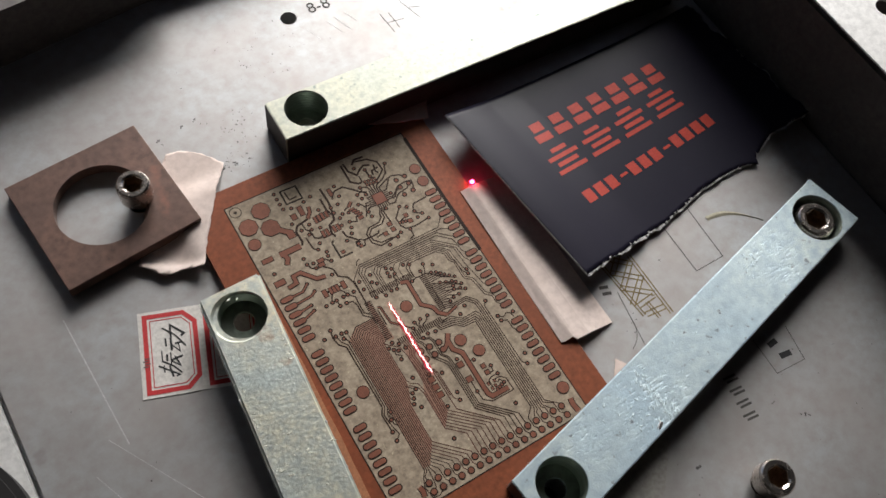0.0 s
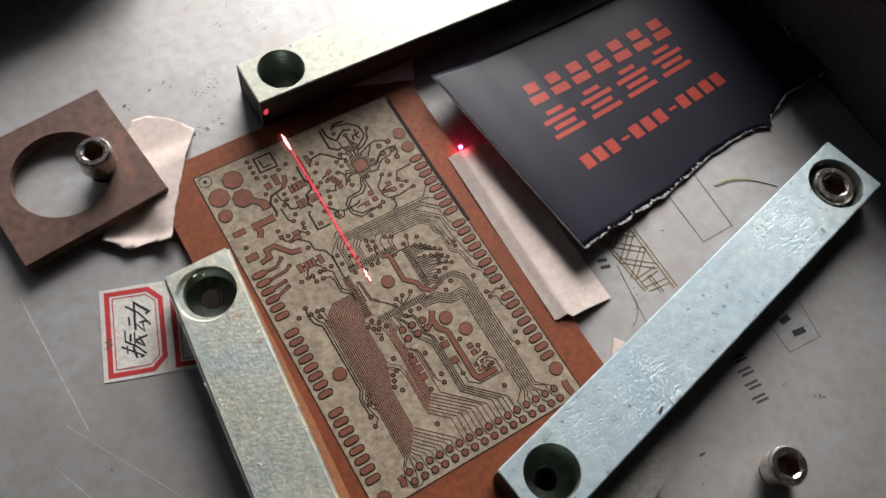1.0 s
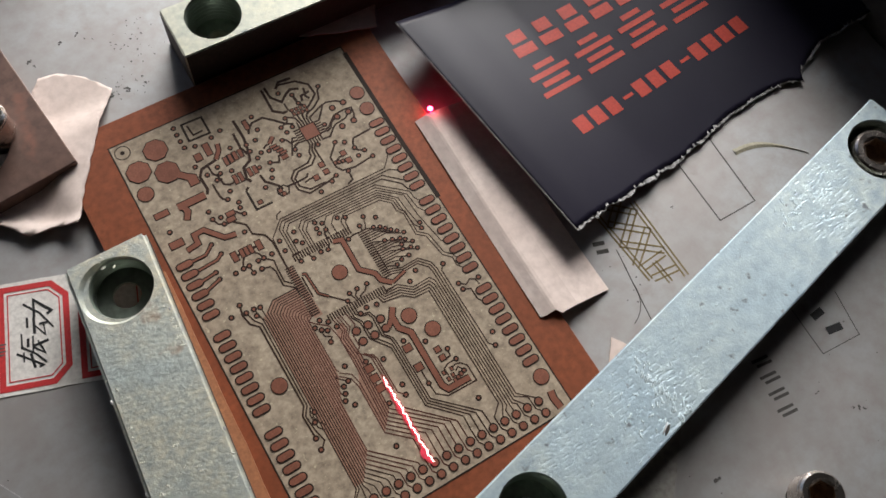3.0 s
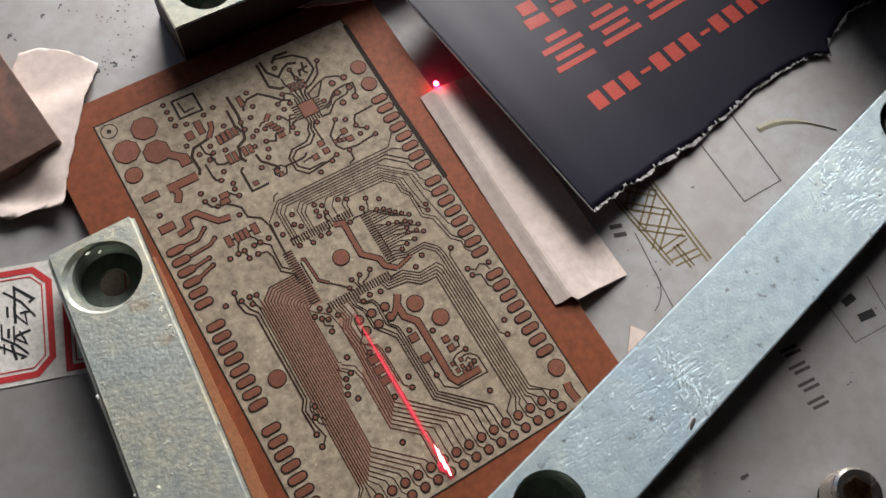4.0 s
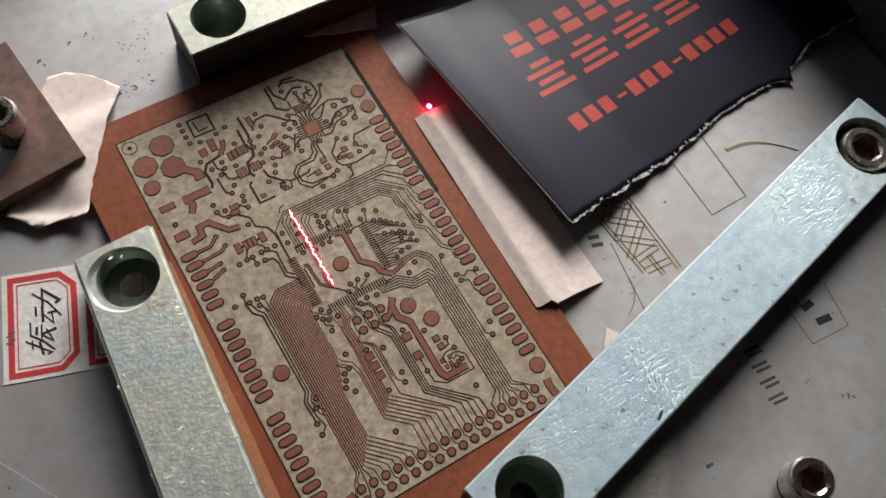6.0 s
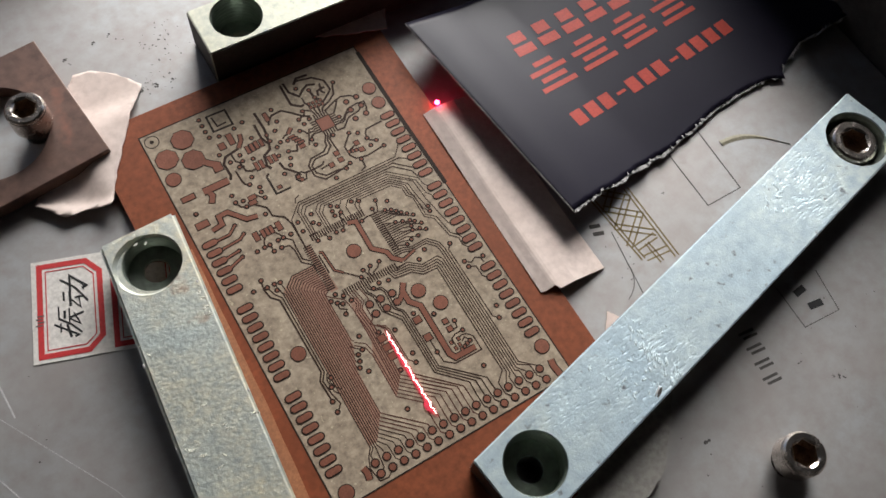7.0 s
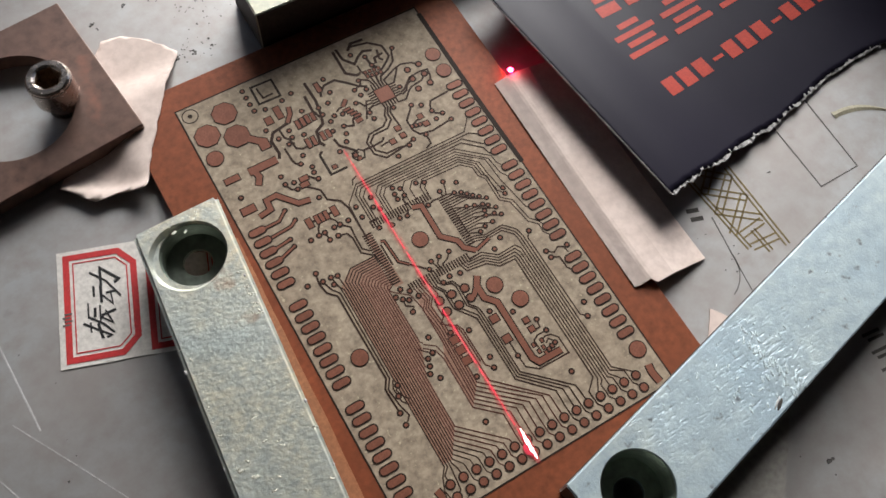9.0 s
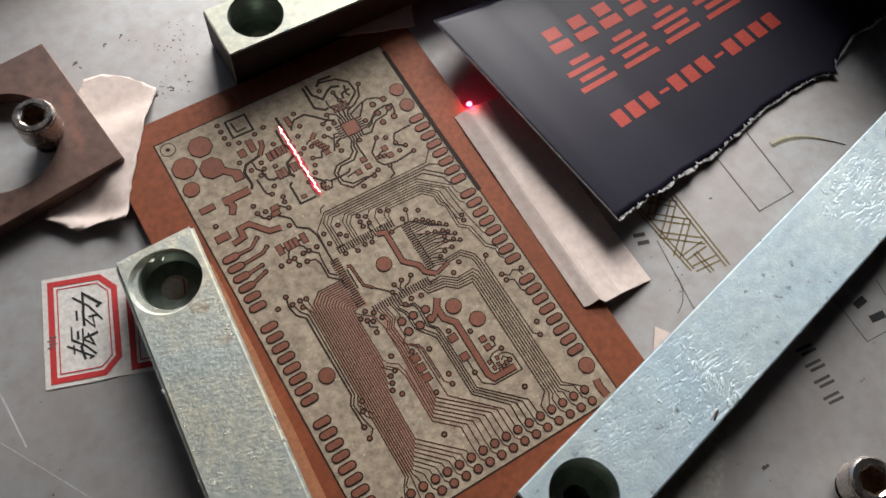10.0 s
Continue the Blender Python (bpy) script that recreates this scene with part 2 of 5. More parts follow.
def ribbon(bm, pts, width, z0, z1, closed=False):
    """A flat track of that width along a line, with mitred corners."""
    pts = [Vector(p) for p in pts]
    n = len(pts)
    rows = []
    for i, p in enumerate(pts):
        a = pts[i - 1] if (i or closed) else None
        b = pts[(i + 1) % n] if (i < n - 1 or closed) else None
        d1 = (p - a).normalized() if a is not None else (b - p).normalized()
        d2 = (b - p).normalized() if b is not None else d1
        n1, n2 = Vector((-d1.y, d1.x)), Vector((-d2.y, d2.x))
        m = (n1 + n2)
        m = m.normalized() if m.length > 1e-6 else n1
        k = width / 2 / max(0.5, m.dot(n1))
        rows.append([bm.verts.new((*(p + m * k), z1)), bm.verts.new((*(p - m * k), z1)),
                     bm.verts.new((*(p + m * k), z0)), bm.verts.new((*(p - m * k), z0))])
    for i in range(n if closed else n - 1):
        a, b = rows[i], rows[(i + 1) % n]
        bm.faces.new((a[0], a[1], b[1], b[0]))
        bm.faces.new((a[2], a[0], b[0], b[2]))
        bm.faces.new((a[1], a[3], b[3], b[1]))
    return bm


def disc(bm, x, y, r, z0, z1, n=14, sy=1.0):
    top = [bm.verts.new((x + r * math.cos(2 * math.pi * i / n + math.pi / n), y + sy * r * math.sin(2 * math.pi * i / n + math.pi / n), z1)) for i in range(n)]
    low = [bm.verts.new((v.co.x, v.co.y, z0)) for v in top]
    bm.faces.new(top)
    for i in range(n):
        j = (i + 1) % n
        bm.faces.new((low[i], low[j], top[j], top[i]))


def quad(bm, x, y, w, h, z0, z1, turn=0.0):
    c, s = math.cos(turn), math.sin(turn)
    base = [(x + c * a * w / 2 - s * b * h / 2, y + s * a * w / 2 + c * b * h / 2) for a, b in ((-1, -1), (1, -1), (1, 1), (-1, 1))]
    top = [bm.verts.new((*p, z1)) for p in base]
    low = [bm.verts.new((*p, z0)) for p in base]
    bm.faces.new(top)
    for i in range(4):
        j = (i + 1) % 4
        bm.faces.new((low[i], low[j], top[j], top[i]))


def oblong(w, h, z0, z1, n=6):
    """A pad with round ends, w long and h wide."""
    pts = []
    for side in (1, -1):
        for i in range(n + 1):
            a = -math.pi / 2 + math.pi * i / n
            pts.append((side * ((w - h) / 2 + h / 2 * math.cos(a)), side * h / 2 * math.sin(a)))
    return slab(pts, z0, z1)


def lettering(name, text, size, mat, parent, at, depth=0.004, label="", slant=0.0):
    cu = bpy.data.curves.new(name, "FONT")
    cu.body, cu.size, cu.extrude, cu.align_x, cu.align_y = text, size * U, depth * U, "CENTER", "CENTER"
    cu.shear = slant
    o = new("tmp", cu)
    bpy.context.view_layer.update()
    me = bpy.data.meshes.new_from_object(o.evaluated_get(bpy.context.evaluated_depsgraph_get()))
    bpy.data.objects.remove(o)
    me.name = name
    me.materials.clear()
    me.materials.append(mat)
    ob = new(name, me)
    ob.parent, ob.matrix_basis = parent, at
    return tagged(ob, label) if label else ob


PLATE = -0.16   # the plate's top; the board's top is 0

# ---- setting: work plate, walls, table ----
def setting():
    plate = box(-6.9, -11.0, PLATE - 0.75, 10.5, 9.18, PLATE, 0.05)
    cutters = [cylinder(1.38, 7.38, PLATE - 0.5, 1, 0.19, 10), cylinder(4.1, -6.17, PLATE - 0.6, 1, 0.26, 24),
               cylinder(-3.34, 4.41, PLATE - 0.6, 1, 0.22, 24), cylinder(0.62, -4.31, PLATE - 0.7, 1, 0.24, 24), cylinder(-2.73, 1.10, PLATE - 0.7, 1, 0.24, 24)]
    ob = part("work_plate", cut(plate, *cutters), STEEL)
    tagged(ob, "worn grey steel work plate with stains, scratches and etched marks", "work plate", kind="structure")
    back = part("wall_north", box(-14, 9.2, -1.2, 10.48, 11, 0.58, 0.06), CASTING)
    tagged(back, "dark cast wall behind the steel work plate", "wall", kind="structure")
    ledge = part("wall_northwest", slab([(-14, 7.6), (-0.74, 9.185), (-14, 9.185)], -1.2, 1.25), CASTING)
    tagged(ledge, "dark cast ledge standing at the back of the work plate", "wall", kind="structure")
    right = part("wall_east", cut(box(10.51, -14, -1.2, 16, 8.85, 2.25, 0.08), cylinder(11.85, 0.25, 1.2, 3, 0.24, 24)), CASTING)
    tagged(right, "dark cast side wall beside the work plate", "wall", kind="structure")
    rim = part("rim", cut(box(10.54, -14, 2.255, 16, 8.8, 2.3, 0.015), cylinder(11.85, 0.25, 1.2, 3, 0.22, 24)), WHITE_TOP, right, "pale machined rim on the dark wall")
    rail = part("rail", box(-8.2, -11, PLATE - 0.7, -6.93, 8.1, PLATE - 0.03, 0.04), WHITE_TOP)
    tagged(rail, "pale grey machined rail beside the work plate", "rail", kind="structure")
    table = part("machine_table", box(-60, -60, -1.6, 60, 60, -1.2, 0.05), DARK_WALL)
    tagged(table, "dark grey machine table under the work plate", "table", kind="structure")


    # dark walls and cover, unseen, added to block daylight except from far and right
    west = part("wall_west", box(-17.5, -18, -1.2, -16, 28, 22, 0.1), DARK_WALL)
    tagged(west, "plain dark grey wall, unseen, added to block light", "wall", kind="structure")
    south = part("wall_south", box(-16, -18, -1.2, 20, -16.5, 22, 0.1), DARK_WALL)
    tagged(south, "plain dark grey wall, unseen, added to block light", "wall", kind="structure")
    side = part("wall_southeast", box(20, -18, -1.2, 21.5, 4.5, 22, 0.1), DARK_WALL)
    tagged(side, "plain dark grey wall, unseen, added to block light", "wall", kind="structure")
    cover = part("ceiling", box(-17.5, -18, 22.01, 20, 28, 23, 0.1), DARK_WALL)
    tagged(cover, "plain dark grey cover, unseen, added to block light", "ceiling", kind="structure")


setting()


def knob():
    k = thing("rubber_knob", -9.45, -0.4, PLATE - 0.03, "round black rubber knob on the pale rail", "knob")
    b = cylinder(0, 0, 0, 0.5, 2.45, 64)
    bmesh.ops.bevel(b, geom=[e for e in b.edges if e.calc_length() < 0.5 and e.verts[0].co.z > 0.2 and e.verts[1].co.z > 0.2], offset=0.12, segments=4, affect="EDGES")
    part("body", b, RUBBER, k, smooth=False)
    part("cap", cylinder(0, 0, 0.5, 0.56, 1.2, 48), RUBBER, k)


knob()


# ---- clamp bars ----
def clamp_bar(x, y, z, turn, length, width, height, holes, mat, label, chamfer=0.035, skew=0.0, worn=0.0):
    """A flat bar along its own x from its first end, with counterbored holes (place, bore radius, bore depth)."""
    t = thing("clamp_bar", x, y, z, label, "clamp bar", "clamp bars round the circuit board", turn)
    b = box(0, -width / 2, 0, length, width / 2, height)
    for v in b.verts:
        if v.co.x < 1e-4:
            v.co.x += skew * v.co.y
    bmesh.ops.bevel(b, geom=b.edges[:], offset=chamfer, segments=3, affect="EDGES")
    cutters = []
    for at_x, at_y, r, depth in holes:
        cutters.append(cylinder(at_x, at_y, height - depth, height + 0.5, r, 56))
        cutters.append(cylinder(at_x + worn * 0.5, at_y - worn * 1.6, height - 0.022 - worn, height + 0.05, r - 0.006, 56, r + 0.03 + worn))
        cutters.append(cylinder(at_x, at_y, -0.2, height, r * 0.43, 32))
    body = part("body", cut(b, *cutters), mat, t)
    # the outer side faces take a far darker colour than the top
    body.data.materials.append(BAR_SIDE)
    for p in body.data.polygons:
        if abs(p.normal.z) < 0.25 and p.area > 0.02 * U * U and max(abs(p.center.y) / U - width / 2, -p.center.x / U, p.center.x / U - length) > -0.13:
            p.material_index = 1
    for at_x, at_y, r, depth in holes:
        ring = bmesh.new()
        n = 56
        levels = [(r - 0.004, height - 0.03 - worn * 1.4)]
        steps = 7
        for s in range(steps):
            z0 = height - 0.04 - worn * 1.4 - (depth - 0.05 - worn * 1.4) * s / steps
            z1 = height - 0.04 - worn * 1.4 - (depth - 0.05 - worn * 1.4) * (s + 0.6) / steps
            levels += [(r - 0.006, z0), (r - 0.022, z1)]
        levels += [(r - 0.03, height - depth + 0.008), (r * 0.44, height - depth + 0.006), (r * 0.42, height - depth - 0.03)]
        rows = [[ring.verts.new((at_x + rr * math.cos(2 * math.pi * i / n), at_y + rr * math.sin(2 * math.pi * i / n), zz)) for i in range(n)] for rr, zz in levels]
        for a, c in zip(rows, rows[1:]):
            for i in range(n):
                j = (i + 1) % n
                ring.faces.new((a[i], a[j], c[j], c[i]))
        part("counterbore", ring, ZINC_BARE, t, "dark oily machined counterbore")
    return t


BAR_T = clamp_bar(-0.37, 4.43, PLATE, -0.6, 10.2, 0.99, 0.82, [(0.70, 0.03, 0.44, 0.62)], ZINC_YELLOW, "thick pale yellow zinc-plated steel bar with an empty counterbored hole", 0.02)
BAR_L = clamp_bar(-2.67, 1.70, 0.0, -94.3, 7.5, 1.20, 0.43, [(0.61, 0.03, 0.45, 0.37)], ZINC, "pale zinc-plated steel bar lying over the edge of the copper board", 0.05, -0.09, 0.05)
BAR_R = clamp_bar(-0.05, -4.48, 0.0, 12.9, 9.32, 1.27, 0.55, [(0.68, 0.02, 0.46, 0.48), (8.64, -0.02, 0.53, 0.48)], ZINC_BLUE, "long bluish zinc-plated steel bar with dented top clamping the board", 0.022, 0.1)


def chips(bar, spots):
    """Bright metal burrs on the bar's worn edges."""
    for k, (x, y, z, s) in enumerate(spots):
        c = bmesh.new()
        bmesh.ops.create_icosphere(c, subdivisions=1, radius=s, matrix=Matrix.Translation((x, y, z)) @ Matrix.Diagonal((1.3, 0.8, 0.5, 1)))
        part("burr", c, SCRATCH, bar, "bright metal burr")


chips(BAR_L, [(2.1, -0.60, 0.42, 0.03), (1.2, 0.52, 0.43, 0.02), (1.35, 0.585, 0.43, 0.018), (3.05, 0.585, 0.42, 0.028), (3.9, 0.59, 0.42, 0.02), (3.4, -0.595, 0.42, 0.018), (1.55, 0.565, 0.43, 0.014)])


def hammer_marks(bar, top, mat, patches, seed):
    """Small raised ridges round hammer blows; patches of (x, y, spread along, spread across, count, size)."""
    rnd = random.Random(seed)
    first = None
    for x, y, sx, sy, count, size in patches:
        for k in range(count):
            px, py = rnd.gauss(x, sx), max(-0.56, min(0.56, rnd.gauss(y, sy)))
            s = size * rnd.uniform(0.5, 1.3)
            m = Matrix.Translation((px * U, py * U, top * U)) @ Matrix.Rotation(rnd.gauss(0.9, 0.5), 4, "Z") @ Matrix.Diagonal((1.5, rnd.uniform(0.4, 0.8), 0.15, 1)) @ Matrix.Scale(s, 4)
            if first is None:
                b = bmesh.new()
                bmesh.ops.create_icosphere(b, subdivisions=2, radius=1.0)
                first = part("hammer_mark", b, mat, bar, smooth=True)
                first.matrix_basis = m
            else:
                mark = new("hammer_mark", first.data)
                mark.parent = bar
                mark.matrix_basis = m


hammer_marks(BAR_R, 0.549, ZINC_BLUE, [(3.2, 0.30, 0.10, 0.12, 16, 0.035), (3.08, -0.10, 0.10, 0.16, 22, 0.04), (3.08, -0.50, 0.08, 0.06, 10, 0.045),
                                       (2.5, 0.05, 0.35, 0.30, 26, 0.028), (6.6, 0.34, 0.22, 0.10, 18, 0.035), (4.6, 0.0, 0.9, 0.35, 14, 0.02)], 8)
hammer_marks(BAR_L, 0.429, ZINC, [(1.5, 0.50, 0.25, 0.04, 14, 0.03), (2.6, -0.50, 0.8, 0.03, 12, 0.022), (3.6, 0.0, 0.5, 0.3, 16, 0.03), (0.15, 0.0, 0.06, 0.35, 14, 0.022)], 9)


def gouge():
    """A short dark cut with a bright lip in the long bar's top."""
    cut_mark = bmesh.new()
    bmesh.ops.create_icosphere(cut_mark, subdivisions=2, radius=0.1, matrix=Matrix.Translation((2.74, -0.53, 0.548)) @ Matrix.Rotation(0.35, 4, "Z") @ Matrix.Diagonal((1.0, 0.25, 0.06, 1)))
    part("gouge", cut_mark, BAR_SIDE, BAR_R, "dark gouge in the top", smooth=True)
    lip = bmesh.new()
    bmesh.ops.create_icosphere(lip, subdivisions=2, radius=0.1, matrix=Matrix.Translation((2.73, -0.495, 0.548)) @ Matrix.Rotation(0.35, 4, "Z") @ Matrix.Diagonal((1.0, 0.14, 0.16, 1)))
    part("gouge_lip", lip, SCRATCH, BAR_R, "bright raised lip of the gouge", smooth=True)


gouge()


def edge_strip():
    """A narrow, light copper-coloured strip lying on the board along the bar."""
    b = slab(ragged([(0.5, 0.585), (7.0, 0.585), (7.0, 0.80), (3.5, 0.75), (0.5, 0.63)], True, 0.3, 0.006, 31), 0.002, 0.10)
    ob = part("laminate_off_cut", b, COPPER_EDGE, at=upose(-2.67, 1.70, 0.0, -94.3))
    tagged(ob, "narrow light copper-coloured strip beside the zinc bar", "off-cut")


edge_strip()


def socket_screw(x, y, z, r, head, shank, label, tilt=0.0):
    """A cap screw: knurled head with a hexagon socket, on a plain shank below."""
    s = thing("socket_screw", x, y, z, label, "screw", "socket cap screws")
    n = 72
    b = bmesh.new()
    hexr = r * 0.60

    def ring(radius, zz, knurl=0.0, six=False):
        out = []
        for i in range(n):
            a = 2 * math.pi * i / n
            rr = radius * (1 + (knurl if i % 2 else -knurl))
            if six:
                rr = radius * math.cos(math.pi / 6) / math.cos((a % (math.pi / 3)) - math.pi / 6)
            out.append(b.verts.new((rr * math.cos(a), rr * math.sin(a), zz)))
        return out

    rows = [ring(r * 0.62, shank), ring(r * 0.95, shank), ring(r, shank + 0.03, 0.003), ring(r, shank + head - 0.07, 0.003), ring(r * 0.975, shank + head - 0.06),
            ring(r * 0.965, shank + head - 0.03), ring(r * 0.88, shank + head), ring(hexr * 1.10, shank + head), ring(hexr, shank + head - 0.03, 0, True)]
    for p, q in zip(rows, rows[1:]):
        for i in range(n):
            j = (i + 1) % n
            b.faces.new((p[i], p[j], q[j], q[i]))
    part("head", b, CHROME, s)
    inner = bmesh.new()
    prev = None
    for radius, zz in ((hexr * 0.998, shank + head - 0.025), (hexr * 0.99, shank + head * 0.42), (0.01, shank + head * 0.33)):
        row = []
        for i in range(6):
            a = math.pi / 3 * i
            row.append(inner.verts.new((radius * math.cos(a), radius * math.sin(a), zz)))
        if prev:
            for i in range(6):
                inner.faces.new((prev[i], prev[(i + 1) % 6], row[(i + 1) % 6], row[i]))
        prev = row
    part("hex_socket", inner, SOCKET, s, "dark oily hexagon socket")
    part("shank", cylinder(0, 0, -0.35, shank + 0.01, r * 0.58, 32), CHROME, s)
    return s


socket_screw(-3.34, 4.41, PLATE, 0.315, 0.46, 0.28, "nickel-plated cap screw standing in the hole of the brown square plate")
socket_screw(4.12, -6.17, PLATE, 0.335, 0.42, 0.14, "nickel-plated cap screw standing loose in the work plate")
socket_screw(8.385, -2.575, -0.02, 0.40, 0.40, 0.12, "nickel-plated cap screw sunk in the counterbore of the clamp bar")


# ---- square plate with a round hole ----
def square_washer():
    w = thing("square_plate", -3.96, 4.54, PLATE + 0.02, "brown oxidised square steel plate with a large round hole", "steel plate", turn=6.3)
    b = box(-1.35, -1.30, 0, 1.35, 1.30, 0.26, 0.012, 1)
    part("body", cut(b, cylinder(-0.02, 0.0, -1, 1, 0.885, 80)), RUST, w)


square_washer()


# ---- papers ----
def paper(name, outline, z, thick, mat, label, category, seed, step=0.12, rag=0.012):
    ob = part(name, slab(ragged(outline, True, step, rag, seed), z, z + thick), mat)
    return tagged(ob, label, category)


def masking_paper():
    """A torn sheet draped over the board's corner and down to the plate, its near edge curled up."""
    outline = ragged([(-2.46, 5.22), (-2.16, 5.17), (-1.81, 4.91), (-1.52, 4.52), (-1.97, 3.87), (-2.65, 2.82), (-2.84, 2.47), (-3.21, 2.63), (-3.53, 2.66), (-3.88, 3.07), (-3.3, 4.2)], True, 0.11, 0.014, 3)
    b = bmesh.new()
    b.faces.new([b.verts.new((x, y, 0)) for x, y in outline])
    for k in range(28):
        for co, no in (((-4 + 0.1 * k, 0, 0), (1, 0, 0)), ((0, 2.45 + 0.1 * k, 0), (0, 1, 0))):
            bmesh.ops.bisect_plane(b, geom=b.verts[:] + b.edges[:] + b.faces[:], plane_co=co, plane_no=no)
    for v in b.verts:
        x, y = v.co.x, v.co.y
        off = max(0.0, -2.72 - x, (y - 3.88) * 0.8)
        down = min(1.0, off / 0.5)
        down = down * down * (3 - 2 * down)
        edge = (x + 3.88) * 0.48 + (y - 3.07) * 0.88          # distance from the curled edge
        edge = max(0.0, 0.55 * (x + 2.84) + (y - 2.47) if x > -3.5 else edge)
        curl = max(0.0, 1 - edge / 0.22) ** 2 * 0.10
        v.co.z = 0.010 + (PLATE + 0.002) * down + curl + 0.012 * noise.noise(Vector((x * 2.2, y * 2.2, 1)))
        v.co.z = max(v.co.z, PLATE + 0.006)
    top = b.faces[:]
    r = bmesh.ops.extrude_face_region(b, geom=top)
    for v in r["geom"]:
        if isinstance(v, bmesh.types.BMVert):
            v.co.z += 0.012
    tagged(part("masking_paper", b, KRAFT, smooth=True), "crumpled beige masking paper under the brown steel plate", "paper")


masking_paper()
paper("paper_scrap", [(1.2, 4.02), (2.95, 3.98), (2.72, 3.50), (2.1, 3.68)], 0.008, 0.02, KRAFT, "torn beige paper scrap under the thick zinc bar", "paper", 5)
paper("paper_scrap", [(3.10, -2.86), (3.26, -3.10), (3.0, -3.6), (2.66, -3.4)], PLATE + 0.004, 0.02, KRAFT, "small beige paper corner poking from under the clamp bar", "paper", 6)
paper("grey_paper", [(1.1, -4.5), (3.17, -4.42), (2.36, -5.3), (1.9, -5.5), (1.0, -5.25)], 0.003, 0.012, DARK_PAPER, "pale grey paper sheet over the board's corner under the clamp bar", "paper", 7)


def folded_strip():
    """A paper strip with a lengthwise fold: a narrow flap on the board, a wide one reaching the plate."""
    rng = random.Random(4)
    section = [(0.0, 0.012), (0.08, 0.03), (0.20, 0.062), (0.245, 0.07), (0.30, 0.066), (0.6, 0.025), (0.95, -0.06), (1.21, -0.12)]
    n = 26
    rows = []
    for i in range(n + 1):
        f = i / n
        y = 1.62 - 3.78 * f
        x0 = 2.36 - 0.06 * f
        row = []
        for k, (dx, z) in enumerate(section):
            yy = y
            if i == n:
                yy += -0.03 * math.sin(k * 1.7) + rng.uniform(-0.025, 0.025) - 0.10 * (dx / 1.2) + (0.05 if k < 3 else 0)
            row.append((x0 + dx * (1 - 0.04 * math.sin(f * 3)), yy, z + rng.uniform(-0.0015, 0.0015) + 0.008 * math.sin(f * 7 + dx * 3)))
        rows.append(row)
    strip = thing("paper_strip", 2.3, 0, 0, "folded beige masking paper strip lying over the board's edge", "paper")
    for name, k0, k1 in (("narrow_flap", 0, 3), ("wide_flap", 3, len(section) - 1)):
        b = bmesh.new()
        sheets = []
        for dz in (0.0, -0.012):
            grid = [[b.verts.new((x - 2.3, y, z + dz)) for x, y, z in row[k0:k1 + 1]] for row in rows]
            for i in range(n):
                for k in range(k1 - k0):
                    b.faces.new((grid[i][k], grid[i + 1][k], grid[i + 1][k + 1], grid[i][k + 1]))
            sheets.append([grid[0][k] for k in range(k1 - k0 + 1)] + [grid[i][-1] for i in range(1, n + 1)] + [grid[n][k] for k in range(k1 - k0 - 1, -1, -1)] + [grid[i][0] for i in range(n - 1, 0, -1)])
        a, c = sheets
        for i in range(len(a)):
            j = (i + 1) % len(a)
            b.faces.new((a[i], a[j], c[j], c[i]))
        part(name, b, KRAFT, strip)


folded_strip()


# ---- black card with torn edges ----
def card_drop(a):
    """How far the card sinks to the plate away from its raised straight edge."""
    f = min(1, max(0, (a - 0.03) / 0.25))
    return 0.20 * f * f * (3 - 2 * f)


def card_z(a, b):
    return 0.11 - card_drop(a) + 0.20 * (1 - min(1, max(0, a) / 0.45)) ** 1.6 + 0.08 * b * (1 - min(1, max(0, a) / 0.16)) + 0.20 * max(0, (a - 0.7) / 0.3) ** 1.5


def card_at(a, b):
    """Place on the card: a from its straight edge to the torn end, b from the torn long edge up (both 0 to 1)."""
    left = Vector((3.44, -1.27)).lerp(Vector((2.89, 3.18)), b)
    right = Vector((10.30, -0.37)).lerp(Vector((9.75, 3.35)), b)
    p = left.lerp(right, a)
    k = card_drop(a) / 14
    return p.x + (p.x + 3) * k, p.y + (p.y + 5) * k, card_z(a, b)


